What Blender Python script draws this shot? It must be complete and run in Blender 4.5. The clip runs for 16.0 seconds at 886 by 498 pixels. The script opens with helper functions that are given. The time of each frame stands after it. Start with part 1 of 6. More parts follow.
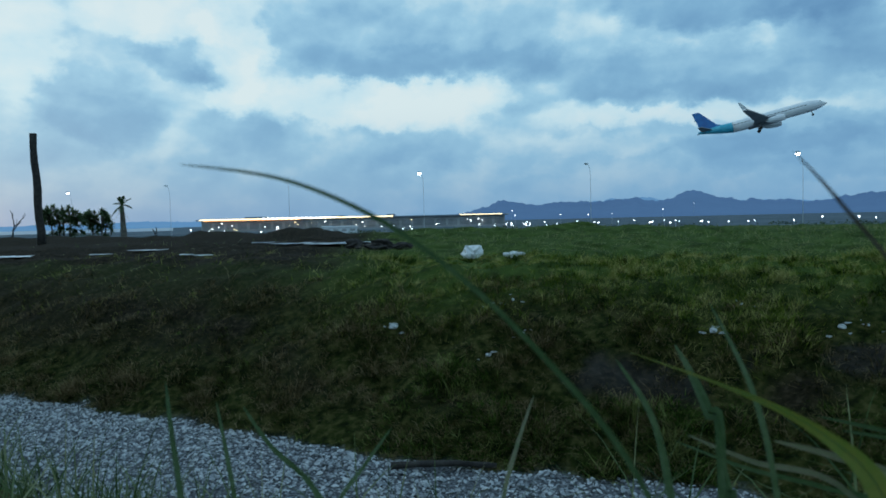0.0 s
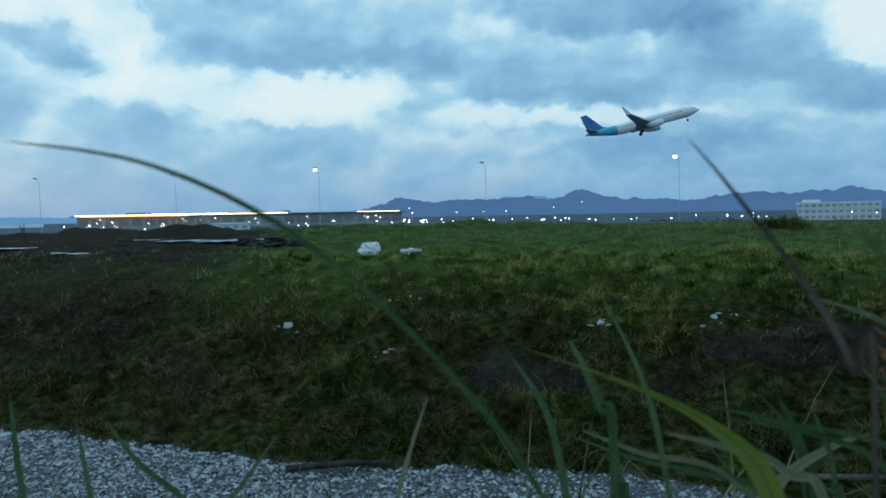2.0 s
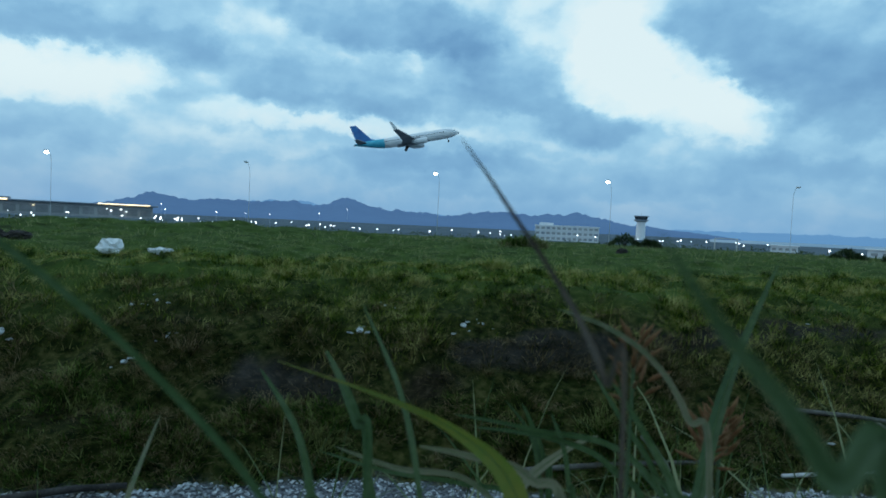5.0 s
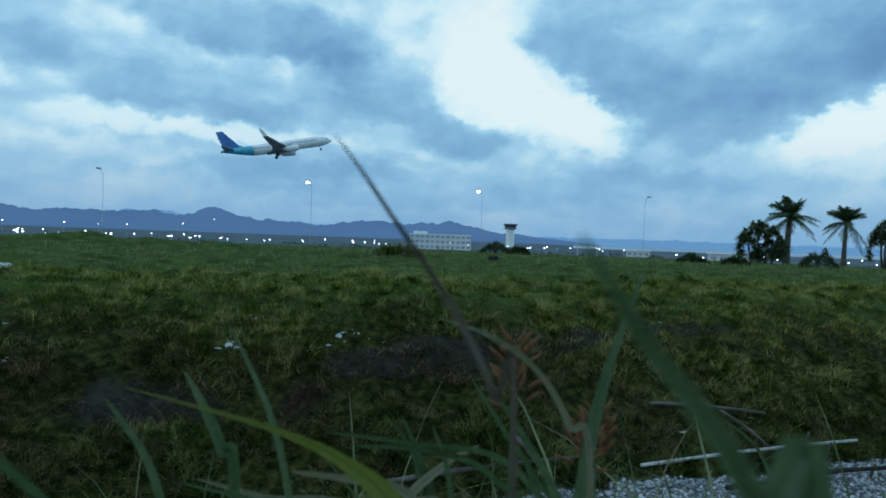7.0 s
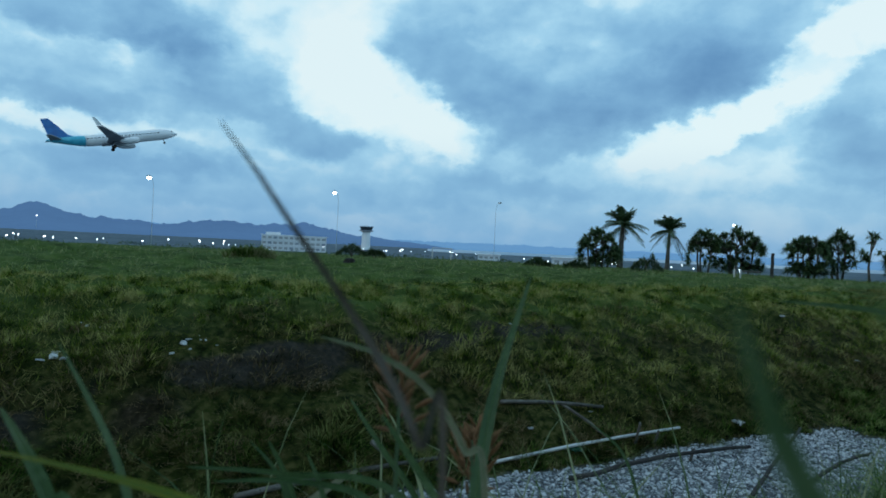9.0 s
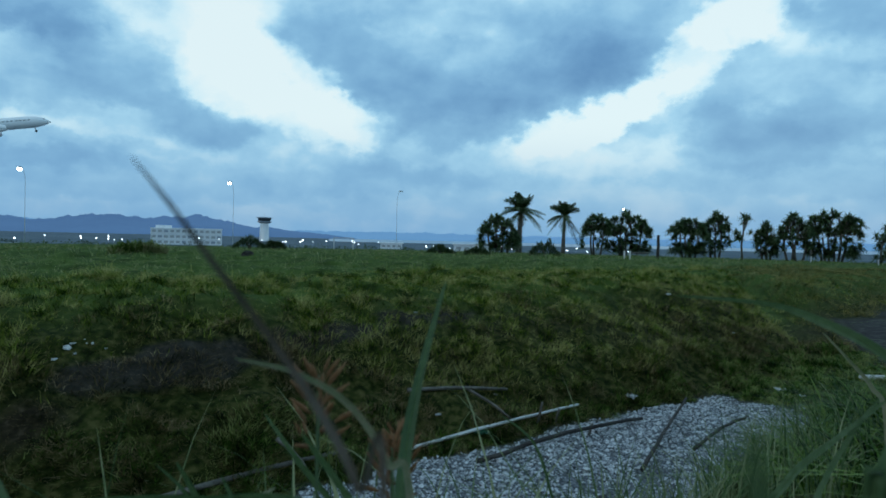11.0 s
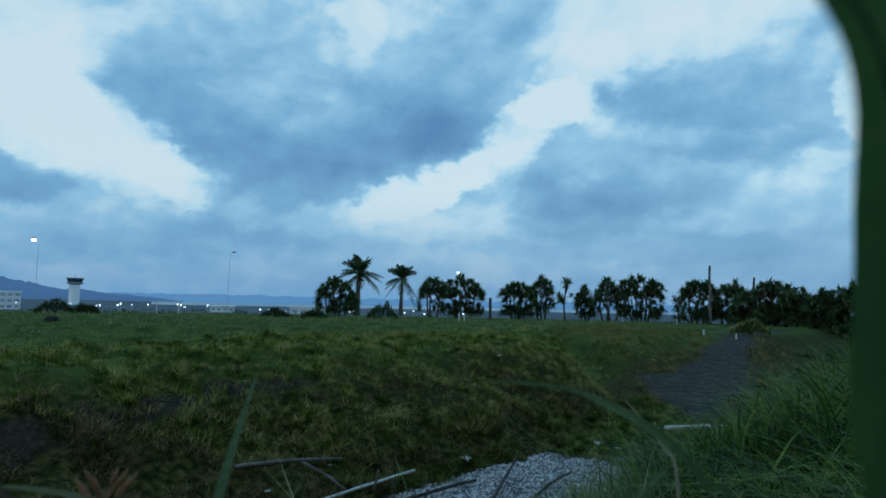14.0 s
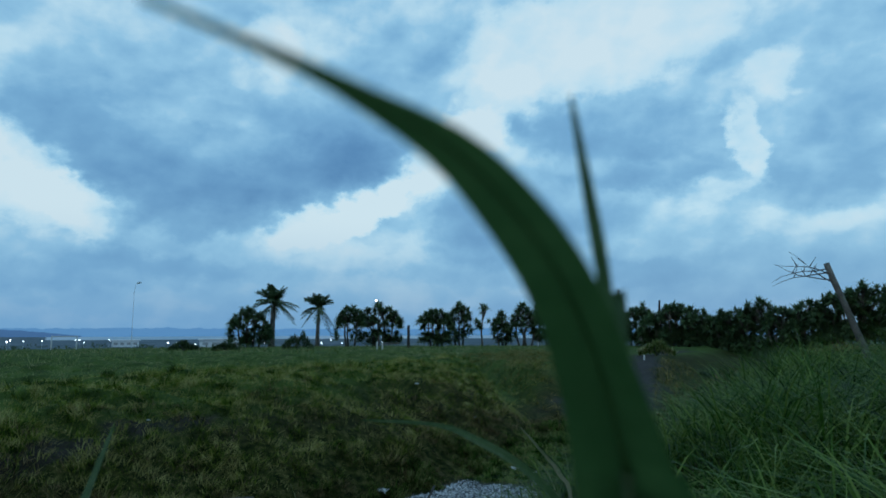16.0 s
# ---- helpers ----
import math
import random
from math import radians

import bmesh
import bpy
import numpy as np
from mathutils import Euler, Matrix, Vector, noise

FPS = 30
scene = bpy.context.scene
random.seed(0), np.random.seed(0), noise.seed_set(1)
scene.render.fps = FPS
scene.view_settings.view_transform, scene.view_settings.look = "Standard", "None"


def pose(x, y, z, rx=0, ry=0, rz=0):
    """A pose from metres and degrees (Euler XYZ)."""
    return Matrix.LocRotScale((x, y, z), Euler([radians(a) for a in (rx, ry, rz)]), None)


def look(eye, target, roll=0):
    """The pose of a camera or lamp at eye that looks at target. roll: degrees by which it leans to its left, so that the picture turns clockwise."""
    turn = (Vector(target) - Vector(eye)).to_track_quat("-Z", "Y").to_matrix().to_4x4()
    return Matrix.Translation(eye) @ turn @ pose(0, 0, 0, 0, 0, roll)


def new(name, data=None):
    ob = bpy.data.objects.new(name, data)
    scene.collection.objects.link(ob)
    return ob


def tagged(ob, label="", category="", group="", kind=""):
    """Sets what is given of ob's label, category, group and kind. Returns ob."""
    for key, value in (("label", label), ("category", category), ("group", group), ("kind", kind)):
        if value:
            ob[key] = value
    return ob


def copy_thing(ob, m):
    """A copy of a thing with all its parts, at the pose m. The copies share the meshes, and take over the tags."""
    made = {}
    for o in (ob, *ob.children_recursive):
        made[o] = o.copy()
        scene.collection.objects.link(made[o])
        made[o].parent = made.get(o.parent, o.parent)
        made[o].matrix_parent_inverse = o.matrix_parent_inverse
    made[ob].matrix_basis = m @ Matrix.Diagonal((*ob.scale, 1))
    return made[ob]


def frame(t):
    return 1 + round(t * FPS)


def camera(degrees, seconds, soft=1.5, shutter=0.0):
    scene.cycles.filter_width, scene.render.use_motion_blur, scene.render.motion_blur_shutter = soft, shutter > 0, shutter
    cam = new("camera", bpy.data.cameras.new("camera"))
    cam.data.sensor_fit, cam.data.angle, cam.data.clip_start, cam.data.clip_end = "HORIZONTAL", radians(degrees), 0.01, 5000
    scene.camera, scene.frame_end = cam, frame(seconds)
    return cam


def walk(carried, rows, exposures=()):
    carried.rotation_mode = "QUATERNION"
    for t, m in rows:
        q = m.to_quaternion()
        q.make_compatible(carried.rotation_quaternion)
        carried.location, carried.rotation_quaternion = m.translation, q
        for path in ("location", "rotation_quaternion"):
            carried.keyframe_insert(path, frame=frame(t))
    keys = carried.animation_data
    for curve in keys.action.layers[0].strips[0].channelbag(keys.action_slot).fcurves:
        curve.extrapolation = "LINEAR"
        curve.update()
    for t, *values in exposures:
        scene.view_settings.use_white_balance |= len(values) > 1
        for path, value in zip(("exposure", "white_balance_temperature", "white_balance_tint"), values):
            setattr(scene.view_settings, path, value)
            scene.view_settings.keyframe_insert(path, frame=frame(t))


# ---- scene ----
cam = camera(68.33, 16.0, soft=1.7)
cam.data.dof.use_dof = True
cam.data.dof.focus_distance = 9.0
cam.data.dof.aperture_fstop = 12.0
ROWS = [
    (0.0, 0.0000, 0.0000, 0.6000, 0.00, -2.49, 1.30),
    (0.5, 0.0016, 0.0064, 0.5991, -1.76, -2.35, 1.74),
    (1.0, 0.0031, 0.0129, 0.5983, -3.72, -2.56, 2.15),
    (1.5, 0.0047, 0.0193, 0.5974, -6.99, -2.69, 1.80),
    (2.0, 0.0063, 0.0257, 0.5966, -8.98, -2.93, 1.08),
    (2.5, 0.0079, 0.0321, 0.5957, -11.65, -2.80, 0.74),
    (3.0, 0.0094, 0.0386, 0.5949, -14.10, -2.62, 0.26),
    (3.5, 0.0110, 0.0450, 0.5940, -17.13, -2.57, -0.50),
    (4.0, 0.0137, 0.0494, 0.5936, -21.74, -2.55, -1.49),
    (4.5, 0.0164, 0.0539, 0.5931, -26.01, -2.32, -2.27),
    (7.0, 0.0300, 0.0760, 0.5910, -40.35, -0.82, -2.08),
    (7.5, 0.0330, 0.0857, 0.5917, -44.32, -0.33, -2.06),
    (8.0, 0.0360, 0.0955, 0.5925, -48.41, 0.13, -2.30),
    (8.5, 0.0390, 0.1053, 0.5932, -50.91, 0.29, -2.67),
    (9.0, 0.0420, 0.1150, 0.5940, -52.96, -0.06, -2.77),
    (11.5, 0.0400, 0.1250, 0.6100, -63.62, -0.59, -1.23),
    (12.0, 0.0400, 0.1235, 0.6130, -65.74, -0.03, -1.21),
    (12.5, 0.0400, 0.1220, 0.6160, -68.23, 1.34, -0.85),
    (13.0, 0.0400, 0.1190, 0.6200, -70.66, 2.82, -1.51),
    (13.5, 0.0400, 0.1160, 0.6240, -72.85, 3.84, -1.52),
    (14.0, 0.0400, 0.1065, 0.6275, -75.63, 5.01, -1.17),
    (14.5, 0.0400, 0.0970, 0.6310, -77.99, 6.32, -1.32),
    (15.0, 0.0400, 0.0985, 0.6330, -78.57, 7.20, -1.51),
    (15.5, 0.0400, 0.0950, 0.6350, -80.40, 7.24, -0.78),
    (16.0, 0.0400, 0.0700, 0.6370, -82.71, 7.47, 0.19),
]
walk(cam, [(t, pose(x, y, z, 90 + pitch, roll, yaw)) for t, x, y, z, yaw, pitch, roll in ROWS],
     exposures=((0, -0.12, 6500, 10), (0.5, -0.12, 6500, 10), (1.3, -0.02, 6500, 10), (13.05, 0.05, 6500, 10), (13.5, -0.22, 6050, 9), (16, -0.20, 6050, 9)))

EYE = Vector((0.03, 0.06, 0.6))          # about where the camera stands
NX, NY = 0.410, 0.912                    # across the ditch; (NY, -NX) runs along it


def polar(az, dist, z=0.0):
    """A place by compass degrees (0 straight ahead, plus to the right) and metres from the camera."""
    a = radians(az)
    return Vector((EYE.x + dist * math.sin(a), EYE.y + dist * math.cos(a), z))


# ---------------------------------------------------------------- sky and light
world = bpy.data.worlds.new("dusk_sky")
scene.world = world
world.use_nodes = True
WT = world.node_tree
WT.nodes.clear()


def wn(kind, **kw):
    n = WT.nodes.new(kind)
    for k, v in kw.items():
        if k == "op":
            n.operation = v
        elif k == "clamp":
            n.use_clamp = v
    return n


def wlink(a, b):
    WT.links.new(a, b)


def wmath(op, a, b=None, clamp=False):
    n = wn("ShaderNodeMath", op=op, clamp=clamp)
    for i, v in enumerate((a, b)):
        if v is None:
            continue
        if isinstance(v, (int, float)):
            n.inputs[i].default_value = v
        else:
            wlink(v, n.inputs[i])
    return n.outputs[0]


coord = wn("ShaderNodeTexCoord")
sep = wn("ShaderNodeSeparateXYZ")
wlink(coord.outputs["Generated"], sep.inputs[0])
AZ = wmath("MULTIPLY", wmath("ARCTAN2", sep.outputs[0], sep.outputs[1]), 57.2958)
EL = wmath("MULTIPLY", wmath("ARCSINE", sep.outputs[2]), 57.2958)
flat = wn("ShaderNodeCombineXYZ")
wlink(AZ, flat.inputs[0])
wlink(EL, flat.inputs[1])
flat.inputs[2].default_value = 1.0


def sky_noise(scale, detail, stretch=1.0, offset=0.0, rough=0.55):
    m = wn("ShaderNodeMapping")
    m.inputs["Location"].default_value = (offset, offset * 0.7, 3.0)
    m.inputs["Scale"].default_value = (1, stretch, 1)
    wlink(flat.outputs[0], m.inputs[0])
    n = wn("ShaderNodeTexNoise")
    n.inputs["Scale"].default_value = scale
    n.inputs["Detail"].default_value = detail
    n.inputs["Roughness"].default_value = rough
    wlink(m.outputs[0], n.inputs["Vector"])
    return n


def warp(source, noise_node, amount):
    a = wn("ShaderNodeVectorMath", op="SUBTRACT")
    wlink(noise_node.outputs["Color"], a.inputs[0])
    a.inputs[1].default_value = (0.5, 0.5, 0.5)
    b = wn("ShaderNodeVectorMath", op="MULTIPLY")
    wlink(a.outputs[0], b.inputs[0])
    b.inputs[1].default_value = amount
    c = wn("ShaderNodeVectorMath", op="ADD")
    wlink(source, c.inputs[0])
    wlink(b.outputs[0], c.inputs[1])
    return c.outputs[0]


ragged = warp(flat.outputs[0], sky_noise(0.10, 2.0, 1.5), (3.0, 2.0, 0.0))
ragged = warp(ragged, sky_noise(0.36, 6.0, 1.3, 31.0, 0.60), (4.4, 3.2, 0.0))
cover = None


def wdot(src, abc):
    n = wn("ShaderNodeVectorMath", op="DOT_PRODUCT")
    wlink(src, n.inputs[0])
    n.inputs[1].default_value = abc
    return n.outputs["Value"]


def cloud(az, el, wide, high, weight, turn=0.0, edge=0.36):
    """One mass of cloud (weight above 0, heavier towards its base) or one break in it (below 0), in degrees."""
    global cover
    c, s = math.cos(radians(turn)), math.sin(radians(turn))
    u = wdot(ragged, (c / wide, s / wide, -(c * az + s * el) / wide))
    v = wdot(ragged, (-s / high, c / high, (s * az - c * el) / high))
    near = wn("ShaderNodeMath", op="MULTIPLY_ADD")
    wlink(u, near.inputs[0])
    wlink(u, near.inputs[1])
    wlink(wmath("MULTIPLY", v, v), near.inputs[2])
    r = wn("ShaderNodeMapRange")
    r.interpolation_type = "SMOOTHSTEP"
    r.inputs["From Min"].default_value = (1.0 + edge) ** 2
    r.inputs["From Max"].default_value = (1.0 - edge) ** 2
    r.inputs["To Max"].default_value = weight
    wlink(near.outputs[0], r.inputs["Value"])
    value = r.outputs[0]
    if weight > 0.2:
        value = wmath("MULTIPLY", value, wmath("SUBTRACT", 0.95, wmath("MULTIPLY", v, 0.35)))
    cover = value if cover is None else wmath("ADD", cover, value)


# breaks and masses: degrees round, degrees high, half width, half height, weight, turn, softness
cloud(-32.5, 13.7, 2.6, 3.2, -0.40, 0, 0.5)
cloud(-23.5, 16.4, 4.6, 1.7, -0.42, 0, 0.35)
cloud(-17.4, 15.4, 2.8, 3.2, -0.45, -20, 0.35)
cloud(-17.3, 11.5, 1.8, 2.2, -0.30, 0, 0.45)
cloud(-20.7, 13.5, 4.0, 1.8, 0.36, -12, 0.35)
cloud(-27.2, 9.3, 3.9, 2.7, 0.34, -8, 0.4)
cloud(-15.9, 7.2, 4.4, 1.9, 0.18, -8, 0.5)
cloud(-6.8, 10.3, 11.5, 1.9, -0.42, 0, 0.35)
cloud(0.5, 10.8, 5.3, 1.8, -0.22, 0, 0.4)
cloud(-1.7, 8.9, 4.9, 1.1, -0.25, 0, 0.5)
cloud(-3.0, 6.2, 7.3, 1.5, 0.18, 0, 0.5)
cloud(-5.7, 15.1, 9.5, 2.7, 0.30, -3, 0.35)
cloud(1.1, 13.4, 8.7, 1.1, 0.18, 0, 0.5)
cloud(8.0, 15.5, 5.2, 3.2, 0.24, 0, 0.45)
cloud(21.1, 11.3, 12.2, 2.2, 0.18, -3, 0.4)
cloud(17.6, 9.8, 9.9, 0.8, 0.14, 0, 0.5)
cloud(29.5, 11.2, 5.5, 1.9, 0.12, 0, 0.5)
cloud(19.0, 8.2, 5.8, 0.7, -0.22, 0, 0.5)
cloud(26.1, 5.6, 7.1, 0.8, 0.14, 0, 0.5)
cloud(14.4, 6.4, 5.6, 0.8, -0.14, 0, 0.5)
cloud(-28.6, 3.9, 7.7, 0.9, -0.10, 0, 0.6)
cloud(12.3, 15.4, 2.2, 2.6, -0.26, 25, 0.6)
cloud(27.4, 13.2, 2.6, 1.3, -0.24, -10, 0.6)
cloud(23.9, 16.8, 9.7, 2.1, 0.40, -4, 0.3)
cloud(30.2, 14.9, 3.6, 1.1, 0.20, 0, 0.5)
cloud(17.4, 11.2, 7.7, 2.2, 0.22, -8, 0.4)
cloud(35.5, 12.2, 4.8, 2.2, 0.26, 0, 0.35)
cloud(41.2, 8.9, 4.5, 1.5, 0.18, -10, 0.45)
cloud(43.4, 13.2, 4.1, 3.3, -0.34, 0, 0.3)
cloud(15.9, 8.8, 6.3, 0.9, -0.22, 0, 0.5)
cloud(11.0, 6.0, 6.4, 0.8, -0.12, 0, 0.5)
cloud(30.7, 6.0, 7.4, 1.0, 0.18, 0, 0.5)
cloud(5.1, 4.3, 9.7, 0.8, -0.10, 0, 0.6)
cloud(42.0, 14.4, 4.3, 4.2, -0.18, 0, 0.35)
cloud(41.3, 9.0, 3.0, 1.6, 0.12, 0, 0.4)
cloud(25.5, 8.0, 5.9, 0.7, -0.14, 0, 0.5)
cloud(40.5, 18.7, 5.8, 3.2, -0.26, 0, 0.35)
cloud(47.6, 12.5, 7.3, 2.8, -0.46, -35, 0.3)
cloud(52.1, 10.0, 3.6, 1.9, -0.36, -25, 0.35)
cloud(29.0, 15.7, 4.1, 2.2, 0.26, -15, 0.4)
cloud(35.3, 12.9, 4.1, 2.6, 0.12, -15, 0.4)
cloud(41.1, 8.8, 3.2, 1.7, 0.24, 0, 0.4)
cloud(63.1, 15.5, 14.8, 4.7, 0.40, 0, 0.25)
cloud(60.1, 12.0, 8.8, 2.8, 0.28, -12, 0.35)
cloud(61.6, 9.5, 4.1, 1.6, 0.30, 0, 0.4)
cloud(71.9, 14.0, 6.1, 2.8, 0.20, 20, 0.4)
cloud(60.8, 18.6, 5.0, 1.2, -0.16, 0, 0.5)
cloud(51.3, 18.0, 3.3, 3.6, 0.16, 0, 0.4)
cloud(26.4, 13.0, 6.3, 1.3, 0.12, 0, 0.5)
cloud(25.7, 5.6, 7.3, 0.7, 0.12, 0, 0.5)
cloud(76.2, 10.8, 6.9, 1.2, -0.40, 28, 0.35)
cloud(71.0, 9.2, 3.7, 1.3, -0.32, 15, 0.4)
cloud(61.4, 5.3, 7.8, 1.1, 0.16, -5, 0.5)
cloud(85.4, 17.5, 3.8, 1.8, -0.50, 10, 0.28)
cloud(81.7, 14.8, 2.8, 2.3, -0.48, 40, 0.3)
cloud(76.6, 11.5, 4.1, 1.4, -0.42, 32, 0.35)
cloud(70.8, 9.2, 3.4, 1.2, -0.30, 20, 0.45)
cloud(69.7, 13.2, 7.3, 2.2, 0.18, 20, 0.45)
cloud(76.5, 16.8, 5.2, 3.6, 0.18, 0, 0.4)
cloud(90.8, 11.6, 8.9, 3.3, 0.28, -6, 0.35)
cloud(88.8, 9.3, 6.5, 1.9, 0.26, -6, 0.45)
cloud(84.5, 7.9, 3.2, 1.4, 0.12, -10, 0.5)
cloud(96.5, 14.4, 4.7, 1.9, 0.14, 0, 0.5)
cloud(91.9, 17.2, 2.5, 1.6, 0.18, 0, 0.5)
cloud(94.5, 5.4, 6.1, 0.8, -0.14, 0, 0.5)
cloud(60.5, 6.3, 6.9, 1.5, 0.14, -5, 0.5)
cloud(74.3, 6.5, 5.3, 1.1, -0.18, 0, 0.5)
cloud(67.3, 23.8, 2.2, 2.3, -0.36, 10, 0.4)
cloud(42.3, 19.2, 2.7, 4.4, -0.20, 0, 0.5)
cloud(79.0, 23.3, 7.0, 3.7, 0.16, 0, 0.5)
cloud(96.9, 24.6, 11.7, 3.8, -0.50, 5, 0.3)
cloud(87.7, 19.6, 4.1, 2.9, -0.30, 35, 0.35)
cloud(99.0, 17.1, 9.1, 2.4, 0.36, -4, 0.35)
cloud(102.1, 13.6, 7.4, 1.5, 0.30, 0, 0.45)
cloud(86.0, 8.7, 5.5, 2.6, 0.30, -8, 0.4)
cloud(91.4, 5.9, 5.4, 1.2, 0.14, 0, 0.5)
cloud(108.5, 15.2, 1.1, 2.9, -0.46, 15, 0.35)
cloud(106.8, 11.8, 2.7, 1.1, -0.24, 30, 0.5)
cloud(110.7, 20.2, 1.8, 1.4, -0.30, 0, 0.45)
cloud(113.7, 12.3, 4.0, 3.2, 0.30, 10, 0.4)
cloud(114.9, 18.4, 4.0, 2.7, 0.24, 0, 0.4)
cloud(112.7, 8.6, 4.5, 0.8, -0.16, 0, 0.5)
cloud(75.4, 19.1, 5.5, 5.2, 0.10, 30, 0.5)
cloud(71.2, 25.3, 3.5, 2.2, -0.18, 0, 0.5)
cloud(57.8, 5.1, 6.5, 1.2, 0.16, 0, 0.5)
cloud(73.6, 8.0, 5.9, 1.2, -0.12, 0, 0.5)
# long low streaks over the horizon
cloud(38.0, 4.2, 16.0, 1.5, 0.24)
cloud(27.0, 6.6, 10.0, 0.9, 0.15)
cloud(60.0, 2.8, 14.0, 1.1, 0.12)
cloud(107.0, 4.6, 12.0, 2.2, 0.18)
cloud(92.0, 5.4, 12.0, 1.4, 0.18)
cloud(28.0, 4.8, 9.0, 1.2, 0.18)

fine = sky_noise(0.22, 7.0, 1.45, 11.0, 0.56)
broad = sky_noise(0.05, 4.0, 2.0, 5.0)
streak = sky_noise(0.10, 6.0, 4.0, 21.0)
puff = sky_noise(0.17, 5.0, 1.25, 47.0, 0.5)
relief = None
for size, rough, rise, gain in ((0.13, 0.35, 1.3, 1.05), (0.36, 0.35, 0.45, 0.36)):
    here, above = sky_noise(size, 2.0, 1.3, 63.0, rough), sky_noise(size, 2.0, 1.3, 63.0, rough)
    for n_, dx, dy in ((here, 0.0, 0.0), (above, -0.5 * rise, rise)):
        m_ = n_.inputs["Vector"].links[0].from_node
        m_.inputs["Location"].default_value = (63.0 + dx, 44.1 + dy, 3.0)
        wlink(warp(flat.outputs[0], sky_noise(0.16, 2.0, 1.3, 17.0), (3.0, 2.0, 0.0)), m_.inputs[0])
    step_ = wmath("MULTIPLY", wmath("SUBTRACT", above.outputs[0], here.outputs[0]), gain)
    relief = step_ if relief is None else wmath("ADD", relief, step_)
total = wmath("ADD", wmath("MULTIPLY", cover, 0.80), 0.36)
total = wmath("ADD", total, relief)
total = wmath("ADD", total, wmath("MULTIPLY", wmath("ABSOLUTE", wmath("SUBTRACT", puff.outputs[0], 0.5)), 0.75))
total = wmath("ADD", total, wmath("MULTIPLY", wmath("SUBTRACT", fine.outputs[0], 0.5), 0.55))
total = wmath("ADD", total, wmath("MULTIPLY", wmath("SUBTRACT", broad.outputs[0], 0.5), 0.18))
total = wmath("ADD", total, wmath("MULTIPLY", wmath("SUBTRACT", streak.outputs[0], 0.5), 0.14))
# unseen cloud added overhead, to weaken the light on the ground
high = wn("ShaderNodeMapRange")
high.interpolation_type = "SMOOTHSTEP"
high.inputs["From Min"].default_value, high.inputs["From Max"].default_value = 30.0, 60.0
high.inputs["To Max"].default_value = 0.34
wlink(EL, high.inputs["Value"])
total = wmath("ADD", total, high.outputs[0])
total = wmath("ADD", wmath("MULTIPLY", total, 0.78), 0.05)
total = wmath("SUBTRACT", total, wmath("MULTIPLY", wmath("MAXIMUM", wmath("SUBTRACT", total, 0.62), 0.0), 0.25))
ramp = wn("ShaderNodeValToRGB")
wlink(total, ramp.inputs[0])
els = ramp.color_ramp.elements
els[0].position, els[0].color = 0.0, (0.69, 0.83, 0.87, 1)
els[1].position, els[1].color = 1.0, (0.092, 0.24, 0.455, 1)
for p, c in ((0.22, (0.55, 0.77, 0.87)), (0.40, (0.325, 0.59, 0.78)), (0.60, (0.212, 0.445, 0.665)), (0.80, (0.145, 0.335, 0.56))):
    e = els.new(p)
    e.color = (*c, 1)
# clear air low down, bluer
nishita = wn("ShaderNodeTexSky")
nishita.sky_type = "NISHITA"
nishita.sun_disc = False
nishita.sun_elevation, nishita.sun_rotation = radians(4), radians(-60)
air = wn("ShaderNodeMix")
air.data_type = "RGBA"
low = wn("ShaderNodeMapRange")
low.interpolation_type = "SMOOTHSTEP"
low.inputs["From Min"].default_value, low.inputs["From Max"].default_value = 10.5, 0.0
low.inputs["To Max"].default_value = 0.75
wlink(EL, low.inputs["Value"])
wlink(low.outputs[0], air.inputs["Factor"])
wlink(ramp.outputs[0], air.inputs["A"])
air.inputs["B"].default_value = (0.122, 0.325, 0.59, 1)
mixed = wn("ShaderNodeMix")
mixed.data_type = "RGBA"
mixed.blend_type = "ADD"
mixed.inputs["Factor"].default_value = 0.02
wlink(air.outputs["Result"], mixed.inputs["A"])
wlink(nishita.outputs[0], mixed.inputs["B"])
back = wn("ShaderNodeBackground")
wlink(mixed.outputs["Result"], back.inputs[0])
back.inputs[1].default_value = 1.0
outw = wn("ShaderNodeOutputWorld")
wlink(back.outputs[0], outw.inputs[0])

sun = new("sun", bpy.data.lights.new("sun", "SUN"))
sun.data.energy, sun.data.angle, sun.data.color = 0.25, radians(25), (1.0, 0.97, 0.92)
sun.matrix_world = look((0, 0, 30), (14, -8, 0))


# ---------------------------------------------------------------- materials
def rgba(c):
    return (c[0], c[1], c[2], 1.0)


